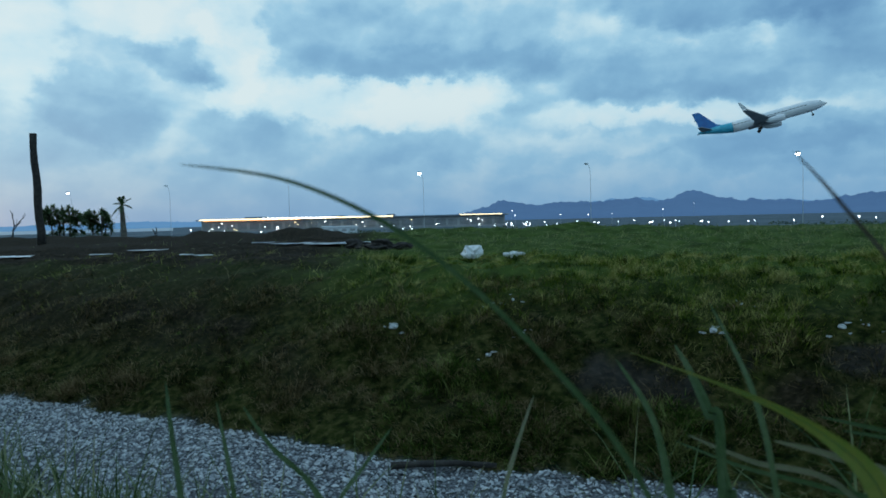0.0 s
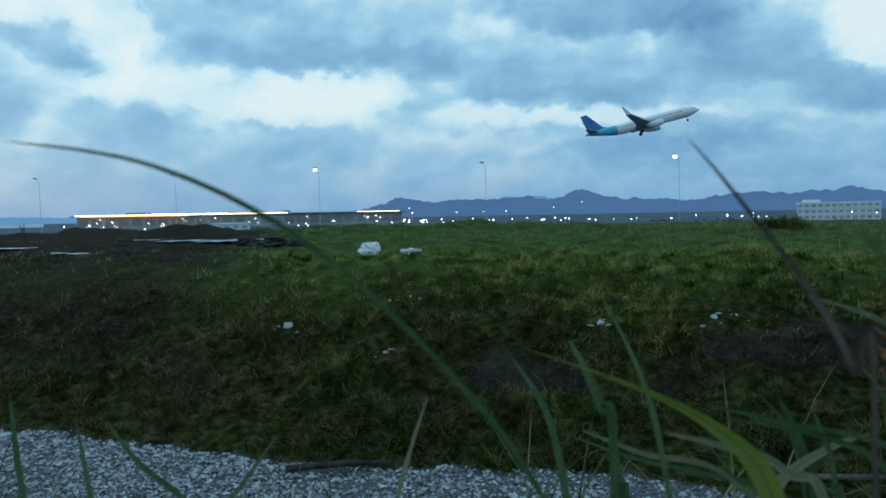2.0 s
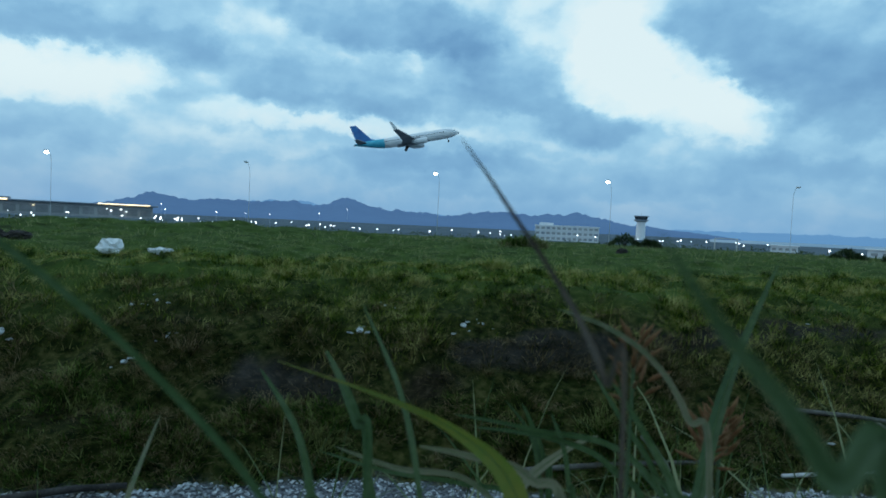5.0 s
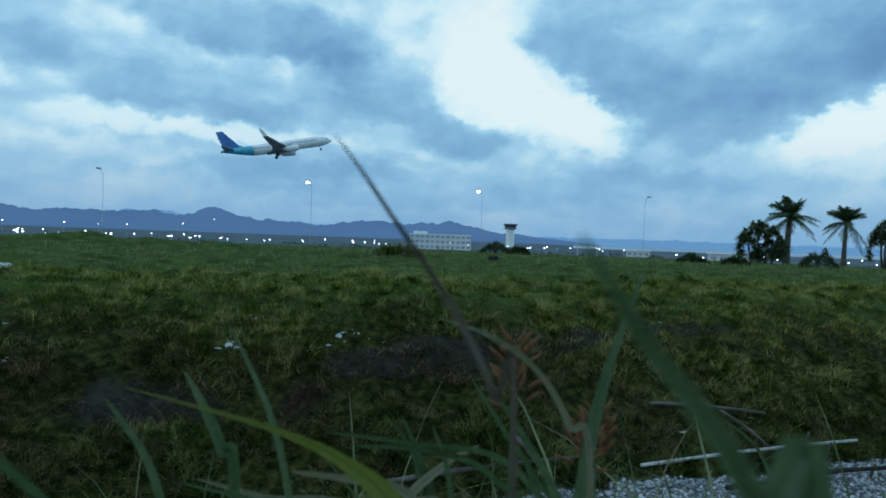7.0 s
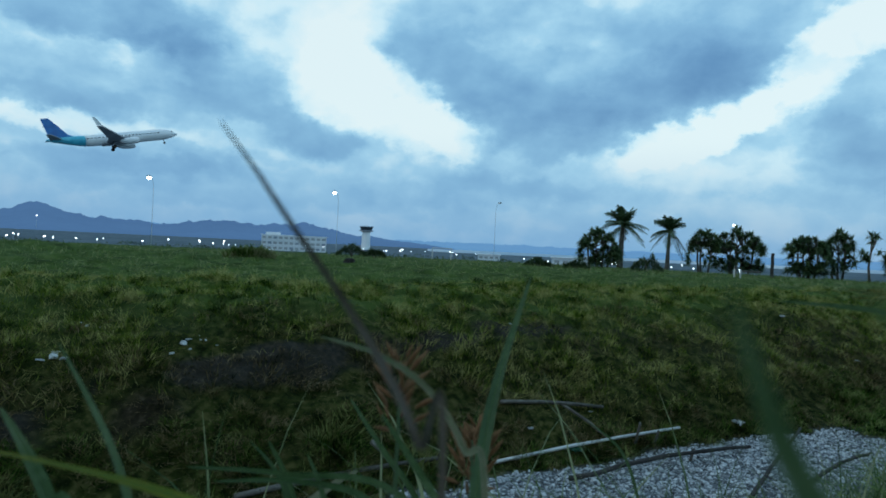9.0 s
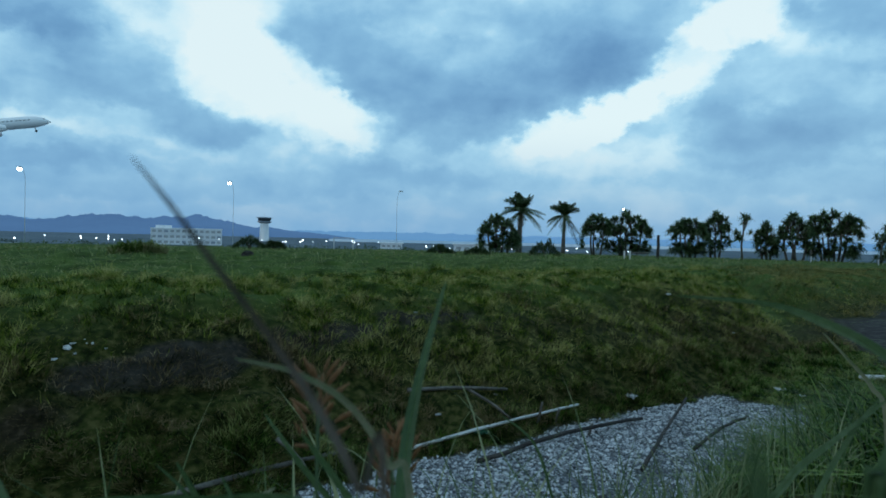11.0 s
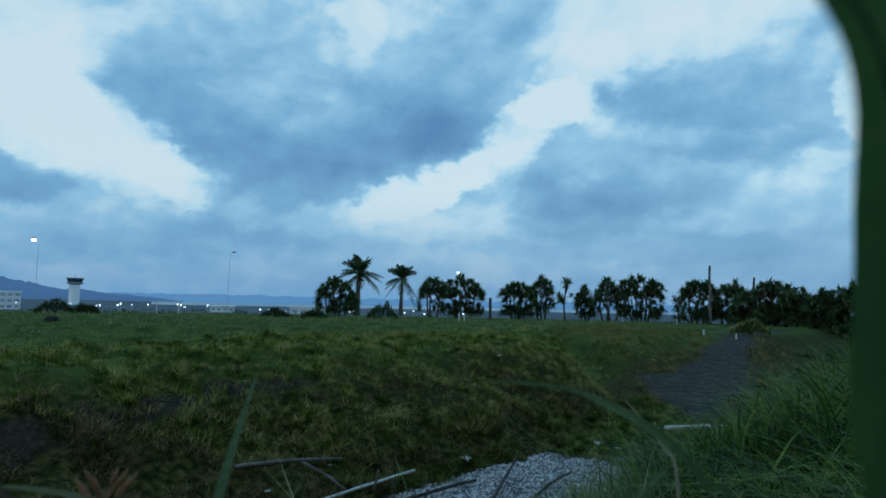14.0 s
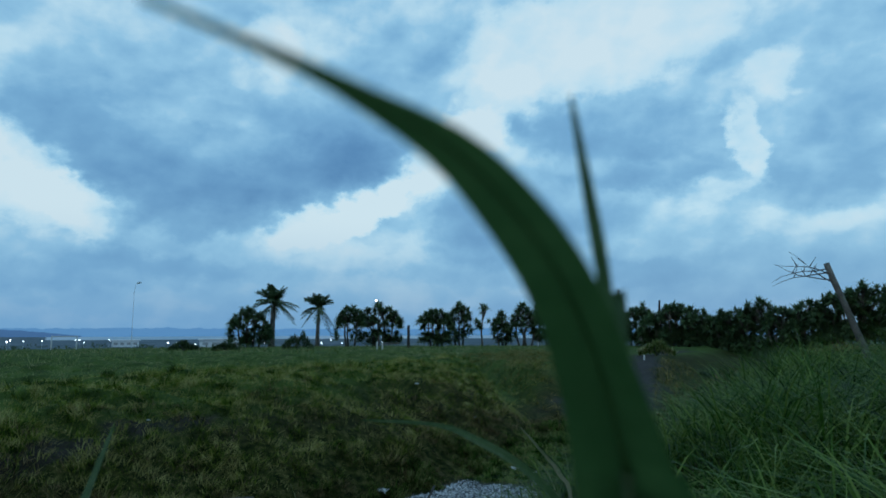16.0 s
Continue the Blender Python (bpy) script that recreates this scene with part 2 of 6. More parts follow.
def stuff_material(name, colors, scale=3.0, fine_scale=40.0, rough=0.85, bump=0.3, island=False, per_object=False, spec=0.3, metal=0.0, emit=None, through_light=0.0, gain=1.0, drift=0.0, apart=0.6):
    """A surface of two to four colours mixed by noise at two sizes; with island, also piece by piece."""
    m = bpy.data.materials.new(name)
    m.use_nodes = True
    nt = m.node_tree
    b = nt.nodes["Principled BSDF"]
    tc = nt.nodes.new("ShaderNodeTexCoord")
    n1 = nt.nodes.new("ShaderNodeTexNoise")
    n1.inputs["Scale"].default_value, n1.inputs["Detail"].default_value = scale, 4
    n2 = nt.nodes.new("ShaderNodeTexNoise")
    n2.inputs["Scale"].default_value, n2.inputs["Detail"].default_value = fine_scale, 3
    nt.links.new(tc.outputs["Object"], n1.inputs["Vector"])
    nt.links.new(tc.outputs["Object"], n2.inputs["Vector"])
    add = nt.nodes.new("ShaderNodeMath")
    add.operation = "MULTIPLY_ADD"
    nt.links.new(n2.outputs[0], add.inputs[0])
    add.inputs[1].default_value = 0.5
    if gain != 1.0:
        wide = nt.nodes.new("ShaderNodeMath")
        wide.operation = "MULTIPLY_ADD"
        nt.links.new(n1.outputs[0], wide.inputs[0])
        wide.inputs[1].default_value, wide.inputs[2].default_value = gain, 0.5 - 0.5 * gain
        nt.links.new(wide.outputs[0], add.inputs[2])
    else:
        nt.links.new(n1.outputs[0], add.inputs[2])
    last = add.outputs[0]
    if drift:
        n3 = nt.nodes.new("ShaderNodeTexNoise")
        n3.inputs["Scale"].default_value, n3.inputs["Detail"].default_value = 0.55, 3
        nt.links.new(tc.outputs["Object"], n3.inputs["Vector"])
        d1 = nt.nodes.new("ShaderNodeMath")
        d1.operation = "MULTIPLY_ADD"
        nt.links.new(n3.outputs[0], d1.inputs[0])
        d1.inputs[1].default_value, d1.inputs[2].default_value = drift, -0.5 * drift
        d2 = nt.nodes.new("ShaderNodeMath")
        d2.operation = "ADD"
        nt.links.new(d1.outputs[0], d2.inputs[0])
        nt.links.new(last, d2.inputs[1])
        last = d2.outputs[0]
    if island or per_object:
        g = nt.nodes.new("ShaderNodeNewGeometry" if island else "ShaderNodeObjectInfo")
        more = nt.nodes.new("ShaderNodeMath")
        more.operation = "MULTIPLY_ADD"
        nt.links.new(g.outputs["Random Per Island" if island else "Random"], more.inputs[0])
        more.inputs[1].default_value = apart
        nt.links.new(last, more.inputs[2])
        sub = nt.nodes.new("ShaderNodeMath")
        sub.operation = "SUBTRACT"
        nt.links.new(more.outputs[0], sub.inputs[0])
        sub.inputs[1].default_value = apart * 0.5
        last = sub.outputs[0]
    r = nt.nodes.new("ShaderNodeValToRGB")
    nt.links.new(last, r.inputs[0])
    e = r.color_ramp.elements
    lo, hi = (0.35, 1.15) if (island or per_object) else (0.5, 1.0)
    lo, hi = max(0.0, lo), min(1.0, hi)
    e[0].position, e[0].color = lo, rgba(colors[0])
    e[1].position, e[1].color = hi, rgba(colors[-1])
    for i, c in enumerate(colors[1:-1]):
        x = e.new(lo + (hi - lo) * (i + 1) / (len(colors) - 1))
        x.color = rgba(c)
    nt.links.new(r.outputs[0], b.inputs["Base Color"])
    b.inputs["Roughness"].default_value = rough
    b.inputs["Specular IOR Level"].default_value = spec
    b.inputs["Metallic"].default_value = metal
    if bump:
        bp = nt.nodes.new("ShaderNodeBump")
        bp.inputs["Strength"].default_value = bump
        bp.inputs["Distance"].default_value = 0.02
        nt.links.new(n2.outputs[0], bp.inputs["Height"])
        nt.links.new(bp.outputs[0], b.inputs["Normal"])
    if through_light:
        tl = nt.nodes.new("ShaderNodeBsdfTranslucent")
        nt.links.new(r.outputs[0], tl.inputs[0])
        mx = nt.nodes.new("ShaderNodeMixShader")
        mx.inputs[0].default_value = through_light
        nt.links.new(b.outputs[0], mx.inputs[1])
        nt.links.new(tl.outputs[0], mx.inputs[2])
        nt.links.new(mx.outputs[0], nt.nodes["Material Output"].inputs[0])
    if emit:
        b.inputs["Emission Color"].default_value = rgba(emit[:3])
        b.inputs["Emission Strength"].default_value = emit[3]
    return m


M = {}
M["bank_grass"] = stuff_material("bank_grass", [(0.005, 0.007, 0.002), (0.034, 0.042, 0.009), (0.092, 0.082, 0.026), (0.22, 0.165, 0.085)], 5.0, 17, 0.9, 0, island=True, spec=0.02, through_light=0.15, gain=3.6, drift=1.1, apart=0.30)
M["mound_grass"] = stuff_material("mound_grass", [(0.010, 0.014, 0.002), (0.066, 0.072, 0.011), (0.160, 0.138, 0.034), (0.32, 0.25, 0.10)], 3.0, 11, 0.9, 0, island=True, spec=0.03, through_light=0.25, gain=2.2, apart=0.7)
M["brow_grass"] = stuff_material("brow_grass", [(0.007, 0.016, 0.001), (0.072, 0.122, 0.011), (0.180, 0.212, 0.032), (0.36, 0.33, 0.12)], 4.6, 15, 0.85, 0, island=True, spec=0.02, through_light=0.2, gain=3.6, drift=0.95, apart=0.30)
M["foot_grass"] = stuff_material("foot_grass", [(0.003, 0.009, 0.001), (0.026, 0.062, 0.007), (0.075, 0.135, 0.020), (0.22, 0.24, 0.08)], 4.6, 13, 0.85, 0, island=True, spec=0.02, through_light=0.2, gain=3.0, apart=0.35)
M["dry_grass"] = stuff_material("dry_grass", [(0.022, 0.016, 0.008), (0.085, 0.062, 0.030), (0.14, 0.100, 0.048), (0.26, 0.20, 0.11)], 2.0, 11, 0.9, 0, island=True, spec=0.02, through_light=0.15, gain=1.6, apart=0.7)
M["blade_broad"] = stuff_material("blade_broad", [(0.030, 0.070, 0.020), (0.048, 0.100, 0.030), (0.080, 0.140, 0.044)], 5, 120, 0.6, 0.15, spec=0.1, through_light=0.5)
M["top_grass"] = stuff_material("top_grass", [(0.030, 0.058, 0.010), (0.085, 0.140, 0.028), (0.155, 0.200, 0.055), (0.34, 0.33, 0.17)], 1.0, 5, 0.85, 0, island=True, spec=0.08, through_light=0.3, gain=2.0)
M["tall_grass"] = stuff_material("tall_grass", [(0.003, 0.011, 0.001), (0.020, 0.056, 0.006), (0.054, 0.122, 0.014), (0.16, 0.23, 0.05)], 2.2, 12, 0.55, 0, island=True, spec=0.10, through_light=0.3, gain=1.6, apart=0.6)
M["near_grass"] = stuff_material("near_grass", [(0.020, 0.045, 0.012), (0.060, 0.105, 0.034), (0.115, 0.165, 0.066), (0.27, 0.29, 0.15)], 6, 40, 0.6, 0, island=True, spec=0.2, through_light=0.4, apart=0.6)
M["blade_green"] = stuff_material("blade_green", [(0.036, 0.072, 0.024), (0.060, 0.108, 0.040), (0.11, 0.165, 0.080)], 6, 160, 0.5, 0.15, through_light=0.4)
M["blade_yellow"] = stuff_material("blade_yellow", [(0.09, 0.13, 0.02), (0.20, 0.20, 0.035), (0.12, 0.18, 0.026)], 7, 160, 0.55, 0.15, through_light=0.5)
M["blade_straw"] = stuff_material("blade_straw", [(0.14, 0.16, 0.09), (0.22, 0.21, 0.13), (0.11, 0.15, 0.07)], 9, 160, 0.7, 0.15, through_light=0.3)
M["blade_rib"] = stuff_material("blade_rib", [(0.06, 0.13, 0.035), (0.09, 0.17, 0.05), (0.12, 0.20, 0.07)], 9, 160, 0.5, 0.1, through_light=0.5)
M["stalk_dark"] = stuff_material("stalk_dark", [(0.045, 0.038, 0.030), (0.075, 0.062, 0.048), (0.11, 0.09, 0.07)], 9, 120, 0.8, 0.2)
M["seed_brown"] = stuff_material("seed_brown", [(0.07, 0.030, 0.012), (0.15, 0.066, 0.026), (0.24, 0.14, 0.06)], 20, 200, 0.8, 0.2, island=True)
M["stone"] = stuff_material("stone", [(0.09, 0.095, 0.10), (0.26, 0.275, 0.29), (0.40, 0.415, 0.43), (0.60, 0.61, 0.615)], 25, 120, 0.85, 0.4, island=True)
M["stone_piece"] = stuff_material("stone_piece", [(0.09, 0.095, 0.10), (0.26, 0.275, 0.29), (0.40, 0.415, 0.43), (0.60, 0.61, 0.615)], 25, 120, 0.85, 0.4, per_object=True)
M["scrap_white"] = stuff_material("scrap_white", [(0.34, 0.36, 0.36), (0.52, 0.54, 0.54), (0.66, 0.67, 0.66)], 30, 90, 0.5, 0.1, spec=0.4)
M["plastic_white"] = stuff_material("plastic_white", [(0.55, 0.57, 0.57), (0.75, 0.76, 0.76), (0.82, 0.82, 0.80)], 12, 60, 0.4, 0.1, spec=0.5)
M["plastic_green"] = stuff_material("plastic_green", [(0.01, 0.06, 0.03), (0.015, 0.09, 0.045), (0.02, 0.12, 0.06)], 12, 60, 0.4, 0.1, spec=0.5)
M["grey_wood"] = stuff_material("grey_wood", [(0.055, 0.048, 0.042), (0.105, 0.095, 0.082), (0.18, 0.165, 0.145)], 8, 60, 0.85, 0.4)
M["pale_wood"] = stuff_material("pale_wood", [(0.42, 0.43, 0.43), (0.55, 0.55, 0.54), (0.62, 0.62, 0.60)], 8, 60, 0.7, 0.3)
M["dark_wood"] = stuff_material("dark_wood", [(0.020, 0.018, 0.016), (0.038, 0.033, 0.030), (0.07, 0.062, 0.055)], 8, 60, 0.9, 0.4)
M["bark"] = stuff_material("bark", [(0.06, 0.05, 0.045), (0.12, 0.105, 0.09), (0.20, 0.18, 0.16)], 3, 25, 0.9, 0.5)
M["leaf_dark"] = stuff_material("leaf_dark", [(0.024, 0.056, 0.022), (0.062, 0.115, 0.045), (0.13, 0.19, 0.08)], 0.8, 10, 0.6, 0, island=True, through_light=0.3)
M["leaf_palm"] = stuff_material("leaf_palm", [(0.016, 0.036, 0.014), (0.038, 0.072, 0.028), (0.075, 0.115, 0.045)], 0.8, 10, 0.6, 0, island=True, through_light=0.15)
M["leaf_dry"] = stuff_material("leaf_dry", [(0.10, 0.08, 0.06), (0.18, 0.15, 0.12), (0.28, 0.25, 0.21)], 2, 20, 0.9, 0, island=True)
M["shrub"] = stuff_material("shrub", [(0.02, 0.04, 0.012), (0.035, 0.065, 0.02), (0.06, 0.085, 0.03)], 1, 10, 0.7, 0, island=True)
M["concrete"] = stuff_material("concrete", [(0.66, 0.68, 0.70), (0.74, 0.76, 0.78), (0.80, 0.81, 0.82)], 0.3, 3, 0.85, 0)
M["wall_grey"] = stuff_material("wall_grey", [(0.30, 0.31, 0.315), (0.37, 0.38, 0.385), (0.44, 0.45, 0.455)], 0.1, 1, 0.8, 0)
M["roof_blue"] = stuff_material("roof_blue", [(0.20, 0.24, 0.29), (0.26, 0.30, 0.35), (0.31, 0.35, 0.40)], 0.1, 1, 0.5, 0)
M["terminal_glass"] = stuff_material("terminal_glass", [(0.17, 0.18, 0.19), (0.24, 0.25, 0.26), (0.32, 0.33, 0.34)], 0.1, 1, 0.3, 0, spec=0.5)
M["dark_glass"] = stuff_material("dark_glass", [(0.02, 0.03, 0.04), (0.04, 0.05, 0.06), (0.05, 0.06, 0.07)], 0.2, 1, 0.15, 0, spec=0.6)
# steel grey, lightened and blued to stand for haze before the distant poles
M["galvanised"] = stuff_material("galvanised", [(0.50, 0.55, 0.60), (0.57, 0.62, 0.67), (0.64, 0.68, 0.72)], 1, 9, 0.6, 0)
M["lamp_white"] = stuff_material("lamp_white", [(0.8, 0.8, 0.8), (0.8, 0.8, 0.8)], emit=(0.92, 0.97, 1.0, 6.0), bump=0)
M["lamp_warm"] = stuff_material("lamp_warm", [(0.8, 0.7, 0.5), (0.8, 0.7, 0.5)], emit=(1.0, 0.80, 0.45, 2.6), bump=0)
M["lamp_orange"] = stuff_material("lamp_orange", [(0.8, 0.4, 0.2), (0.8, 0.4, 0.2)], emit=(1.0, 0.40, 0.12, 2.0), bump=0)
M["tarp"] = stuff_material("tarp", [(0.20, 0.22, 0.25), (0.34, 0.37, 0.40), (0.45, 0.48, 0.50)], 1.2, 10, 0.5, 0.3)
M["aircraft_white"] = stuff_material("aircraft_white", [(0.80, 0.81, 0.82), (0.86, 0.86, 0.86)], 0.1, 1, 0.3, 0, spec=0.5)
M["aircraft_blue"] = stuff_material("aircraft_blue", [(0.012, 0.11, 0.36), (0.016, 0.15, 0.44), (0.02, 0.20, 0.50)], 0.25, 1, 0.3, 0, spec=0.5)
M["aircraft_teal"] = stuff_material("aircraft_teal", [(0.03, 0.33, 0.50), (0.05, 0.42, 0.56), (0.10, 0.52, 0.64)], 0.25, 1, 0.3, 0, spec=0.5)
M["aircraft_grey"] = stuff_material("aircraft_grey", [(0.16, 0.17, 0.19), (0.20, 0.21, 0.23), (0.26, 0.27, 0.29)], 0.3, 2, 0.4, 0, spec=0.5)
# air haze before both ranges is put in as their own blue glow
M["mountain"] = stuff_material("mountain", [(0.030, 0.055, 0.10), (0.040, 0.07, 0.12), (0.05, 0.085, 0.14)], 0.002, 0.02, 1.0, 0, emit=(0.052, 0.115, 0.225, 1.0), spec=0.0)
M["mountain_far_haze"] = stuff_material("mountain_far_haze", [(0.03, 0.05, 0.08), (0.04, 0.06, 0.09), (0.05, 0.07, 0.1)], 0.002, 0.02, 1.0, 0, emit=(0.105, 0.255, 0.46, 1.0), spec=0.0)
M["water"] = stuff_material("water", [(0.13, 0.21, 0.29), (0.16, 0.24, 0.32), (0.19, 0.27, 0.35)], 0.01, 0.2, 0.35, 0, spec=0.5)
M["gravel_ground"] = stuff_material("gravel_ground", [(0.06, 0.065, 0.07), (0.16, 0.17, 0.18), (0.32, 0.33, 0.33)], 2, 45, 0.95, 0.6)


def ground_material():
    m = bpy.data.materials.new("ground")
    m.use_nodes = True
    nt = m.node_tree
    b = nt.nodes["Principled BSDF"]
    b.inputs["Roughness"].default_value = 0.95
    b.inputs["Specular IOR Level"].default_value = 0.06
    tc = nt.nodes.new("ShaderNodeTexCoord")

    def noise_of(scale, detail=5):
        n = nt.nodes.new("ShaderNodeTexNoise")
        n.inputs["Scale"].default_value, n.inputs["Detail"].default_value = scale, detail
        nt.links.new(tc.outputs["Object"], n.inputs["Vector"])
        return n.outputs[0]

    def ramp_of(src, *stops):
        r = nt.nodes.new("ShaderNodeValToRGB")
        nt.links.new(src, r.inputs[0])
        e = r.color_ramp.elements
        e[0].position, e[0].color = stops[0][0], rgba(stops[0][1])
        e[1].position, e[1].color = stops[-1][0], rgba(stops[-1][1])
        for p, c in stops[1:-1]:
            e.new(p).color = rgba(c)
        return r.outputs[0]

    def mix(fac, a, c):
        x = nt.nodes.new("ShaderNodeMix")
        x.data_type = "RGBA"
        nt.links.new(fac, x.inputs["Factor"])
        nt.links.new(a, x.inputs["A"])
        nt.links.new(c, x.inputs["B"])
        return x.outputs["Result"]

    def mask(name):
        a = nt.nodes.new("ShaderNodeAttribute")
        a.attribute_name = name
        return a.outputs["Fac"]

    big, mid, small = noise_of(0.35), noise_of(2.2), noise_of(38, 6)
    turf = ramp_of(noise_of(11, 7), (0.35, (0.006, 0.010, 0.002)), (0.5, (0.024, 0.030, 0.006)), (0.65, (0.068, 0.062, 0.020)))
    meadow = ramp_of(mid, (0.3, (0.020, 0.036, 0.007)), (0.6, (0.060, 0.095, 0.020)), (0.8, (0.12, 0.13, 0.05)))
    dirt = ramp_of(noise_of(17, 7), (0.32, (0.007, 0.006, 0.004)), (0.55, (0.024, 0.018, 0.011)), (0.75, (0.072, 0.056, 0.037)))
    track = ramp_of(noise_of(6.0, 8), (0.28, (0.016, 0.015, 0.014)), (0.5, (0.038, 0.036, 0.035)), (0.72, (0.075, 0.071, 0.066)))
    bed = ramp_of(small, (0.35, (0.025, 0.027, 0.030)), (0.55, (0.13, 0.137, 0.148)), (0.75, (0.26, 0.27, 0.28)))
    col = mix(mask("meadow"), turf, meadow)
    # distance haze over the airfield, painted into the ground as blue-grey
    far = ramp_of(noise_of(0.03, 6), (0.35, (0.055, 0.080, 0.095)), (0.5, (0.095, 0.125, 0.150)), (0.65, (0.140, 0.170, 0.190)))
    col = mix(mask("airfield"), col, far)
    col = mix(mask("dirt"), col, dirt)
    col = mix(mask("bed"), col, bed)
    col = mix(mask("track"), col, track)
    nt.links.new(col, b.inputs["Base Color"])
    bp = nt.nodes.new("ShaderNodeBump")
    bp.inputs["Strength"].default_value, bp.inputs["Distance"].default_value = 0.45, 0.02
    nt.links.new(small, bp.inputs["Height"])
    nt.links.new(bp.outputs[0], b.inputs["Normal"])
    return m


M["ground"] = ground_material()


# ---------------------------------------------------------------- mesh helpers
def mesh_of(name, verts, faces, material, smooth=True):
    me = bpy.data.meshes.new(name)
    me.from_pydata(np.asarray(verts, float).tolist(), [], [list(f) for f in faces] if not isinstance(faces, np.ndarray) else faces.tolist())
    me.materials.append(material)
    if smooth:
        me.polygons.foreach_set("use_smooth", np.ones(len(me.polygons), bool))
    me.update()
    return me


def part(name, bm, material, parent=None, label="", smooth=True):
    me = bpy.data.meshes.new(name)
    bm.to_mesh(me)
    bm.free()
    me.materials.append(material)
    if smooth:
        me.polygons.foreach_set("use_smooth", np.ones(len(me.polygons), bool))
    ob = new(name, me)
    ob.parent = parent
    if label:
        ob["label"] = label
    return ob


def part_np(name, verts, faces, material, parent=None, label="", smooth=True):
    ob = new(name, mesh_of(name, verts, faces, material, smooth))
    ob.parent = parent
    if label:
        ob["label"] = label
    return ob


def thing(name, at, label, category, group="", rz=0.0):
    ob = new(name)
    ob.empty_display_size = 0.2
    ob.matrix_world = Matrix.Translation(at) @ Matrix.Rotation(rz, 4, "Z")
    return tagged(ob, label, category, group)


def box_bm(sx, sy, sz, at=(0, 0, 0), bevel=0.0):
    bm = bmesh.new()
    bmesh.ops.create_cube(bm, size=1, matrix=Matrix.Translation(at) @ Matrix.Diagonal((sx, sy, sz, 1)))
    if bevel:
        bmesh.ops.bevel(bm, geom=bm.edges[:], offset=bevel, segments=2, affect="EDGES", profile=0.5)
    return bm


def tube(points, radii, sides=8, caps=True, wobble=0.0, rng=None):
    """Vertices and faces of a tapered tube along points."""
    pts = [Vector(p) for p in points]
    verts, faces = [], []
    for i, p in enumerate(pts):
        d = (pts[min(i + 1, len(pts) - 1)] - pts[max(i - 1, 0)]).normalized()
        a = d.cross(Vector((0.31, 0.87, 0.12)) if abs(d.z) > 0.7 else Vector((0, 0, 1))).normalized()
        b = d.cross(a)
        for k in range(sides):
            th = 2 * math.pi * k / sides
            w = 1 + (rng.uniform(-wobble, wobble) if rng and wobble else 0)
            verts.append(p + (a * math.cos(th) + b * math.sin(th)) * radii[i] * w)
    for i in range(len(pts) - 1):
        for k in range(sides):
            k2 = (k + 1) % sides
            faces.append((i * sides + k, i * sides + k2, (i + 1) * sides + k2, (i + 1) * sides + k))
    if caps:
        faces.append(tuple(range(sides - 1, -1, -1)))
        faces.append(tuple((len(pts) - 1) * sides + k for k in range(sides)))
    return verts, faces


def joined(pieces):
    verts, faces = [], []
    for v, f in pieces:
        o = len(verts)
        verts += [tuple(p) for p in v]
        faces += [tuple(i + o for i in q) for q in f]
    return verts, faces


def strips(base, yaw, length, width, bend, segs, rng, droop=0.5, twist=0.6):
    """Curved tapering blades, all in one go: vertices and quads."""
    n = len(base)
    f = np.linspace(0, 1, segs + 1)[None, :]
    hx, hy = np.cos(yaw)[:, None], np.sin(yaw)[:, None]
    L, B = length[:, None], bend[:, None]
    out = L * B * f ** 1.8
    up = L * (f - droop * B * f ** 2.4)
    face = yaw + math.pi / 2 + rng.uniform(-twist, twist, n)
    sx, sy = np.cos(face)[:, None], np.sin(face)[:, None]
    w = width[:, None] * (1 - f ** 1.6 * 0.97) * (0.6 + 0.4 * np.minimum(1, f * 4)) * 0.5
    cx, cy, cz = base[:, 0:1] + hx * out, base[:, 1:2] + hy * out, base[:, 2:3] + up
    left = np.stack([cx - sx * w, cy - sy * w, cz], -1)
    right = np.stack([cx + sx * w, cy + sy * w, cz], -1)
    verts = np.stack([left, right], 2).reshape(-1, 3)
    k = np.arange(n)[:, None] * (2 * (segs + 1)) + np.arange(segs)[None, :] * 2
    faces = np.stack([k, k + 1, k + 3, k + 2], -1).reshape(-1, 4)
    return verts, faces


def vnoise(x, y, seed=0):
    """Smooth value noise, about -1 to 1."""
    xi, yi = np.floor(x), np.floor(y)
    fx, fy = x - xi, y - yi
    fx, fy = fx * fx * (3 - 2 * fx), fy * fy * (3 - 2 * fy)

    def h(a, b):
        v = np.sin(a * 127.1 + b * 311.7 + seed * 74.7) * 43758.5453
        return (v - np.floor(v)) * 2 - 1
    return (h(xi, yi) * (1 - fx) + h(xi + 1, yi) * fx) * (1 - fy) + (h(xi, yi + 1) * (1 - fx) + h(xi + 1, yi + 1) * fx) * fy


def smooth01(a, b, v):
    t = np.clip((v - a) / (b - a), 0, 1)
    return t * t * (3 - 2 * t)


# ---------------------------------------------------------------- the lie of the land
TRACK = ((8.6, -0.7, -1.40, 0.6), (11.6, -1.3, -1.22, 0.35), (13.5, -1.75, -1.10, 0.7), (16.2, -1.9, -0.98, 1.1), (19.0, -2.7, -0.82, 0.75), (24.4, -3.9, -0.58, 0.55), (33.0, -5.6, -0.42, 0.5), (45.0, -10.0, -0.50, 0.8))
GULLY = ((13.6, -0.4, -1.15, 0.35), (17.0, 0.65, -0.98, 0.35), (22.0, 1.85, -0.80, 0.32), (29.0, 4.2, -0.50, 0.3))


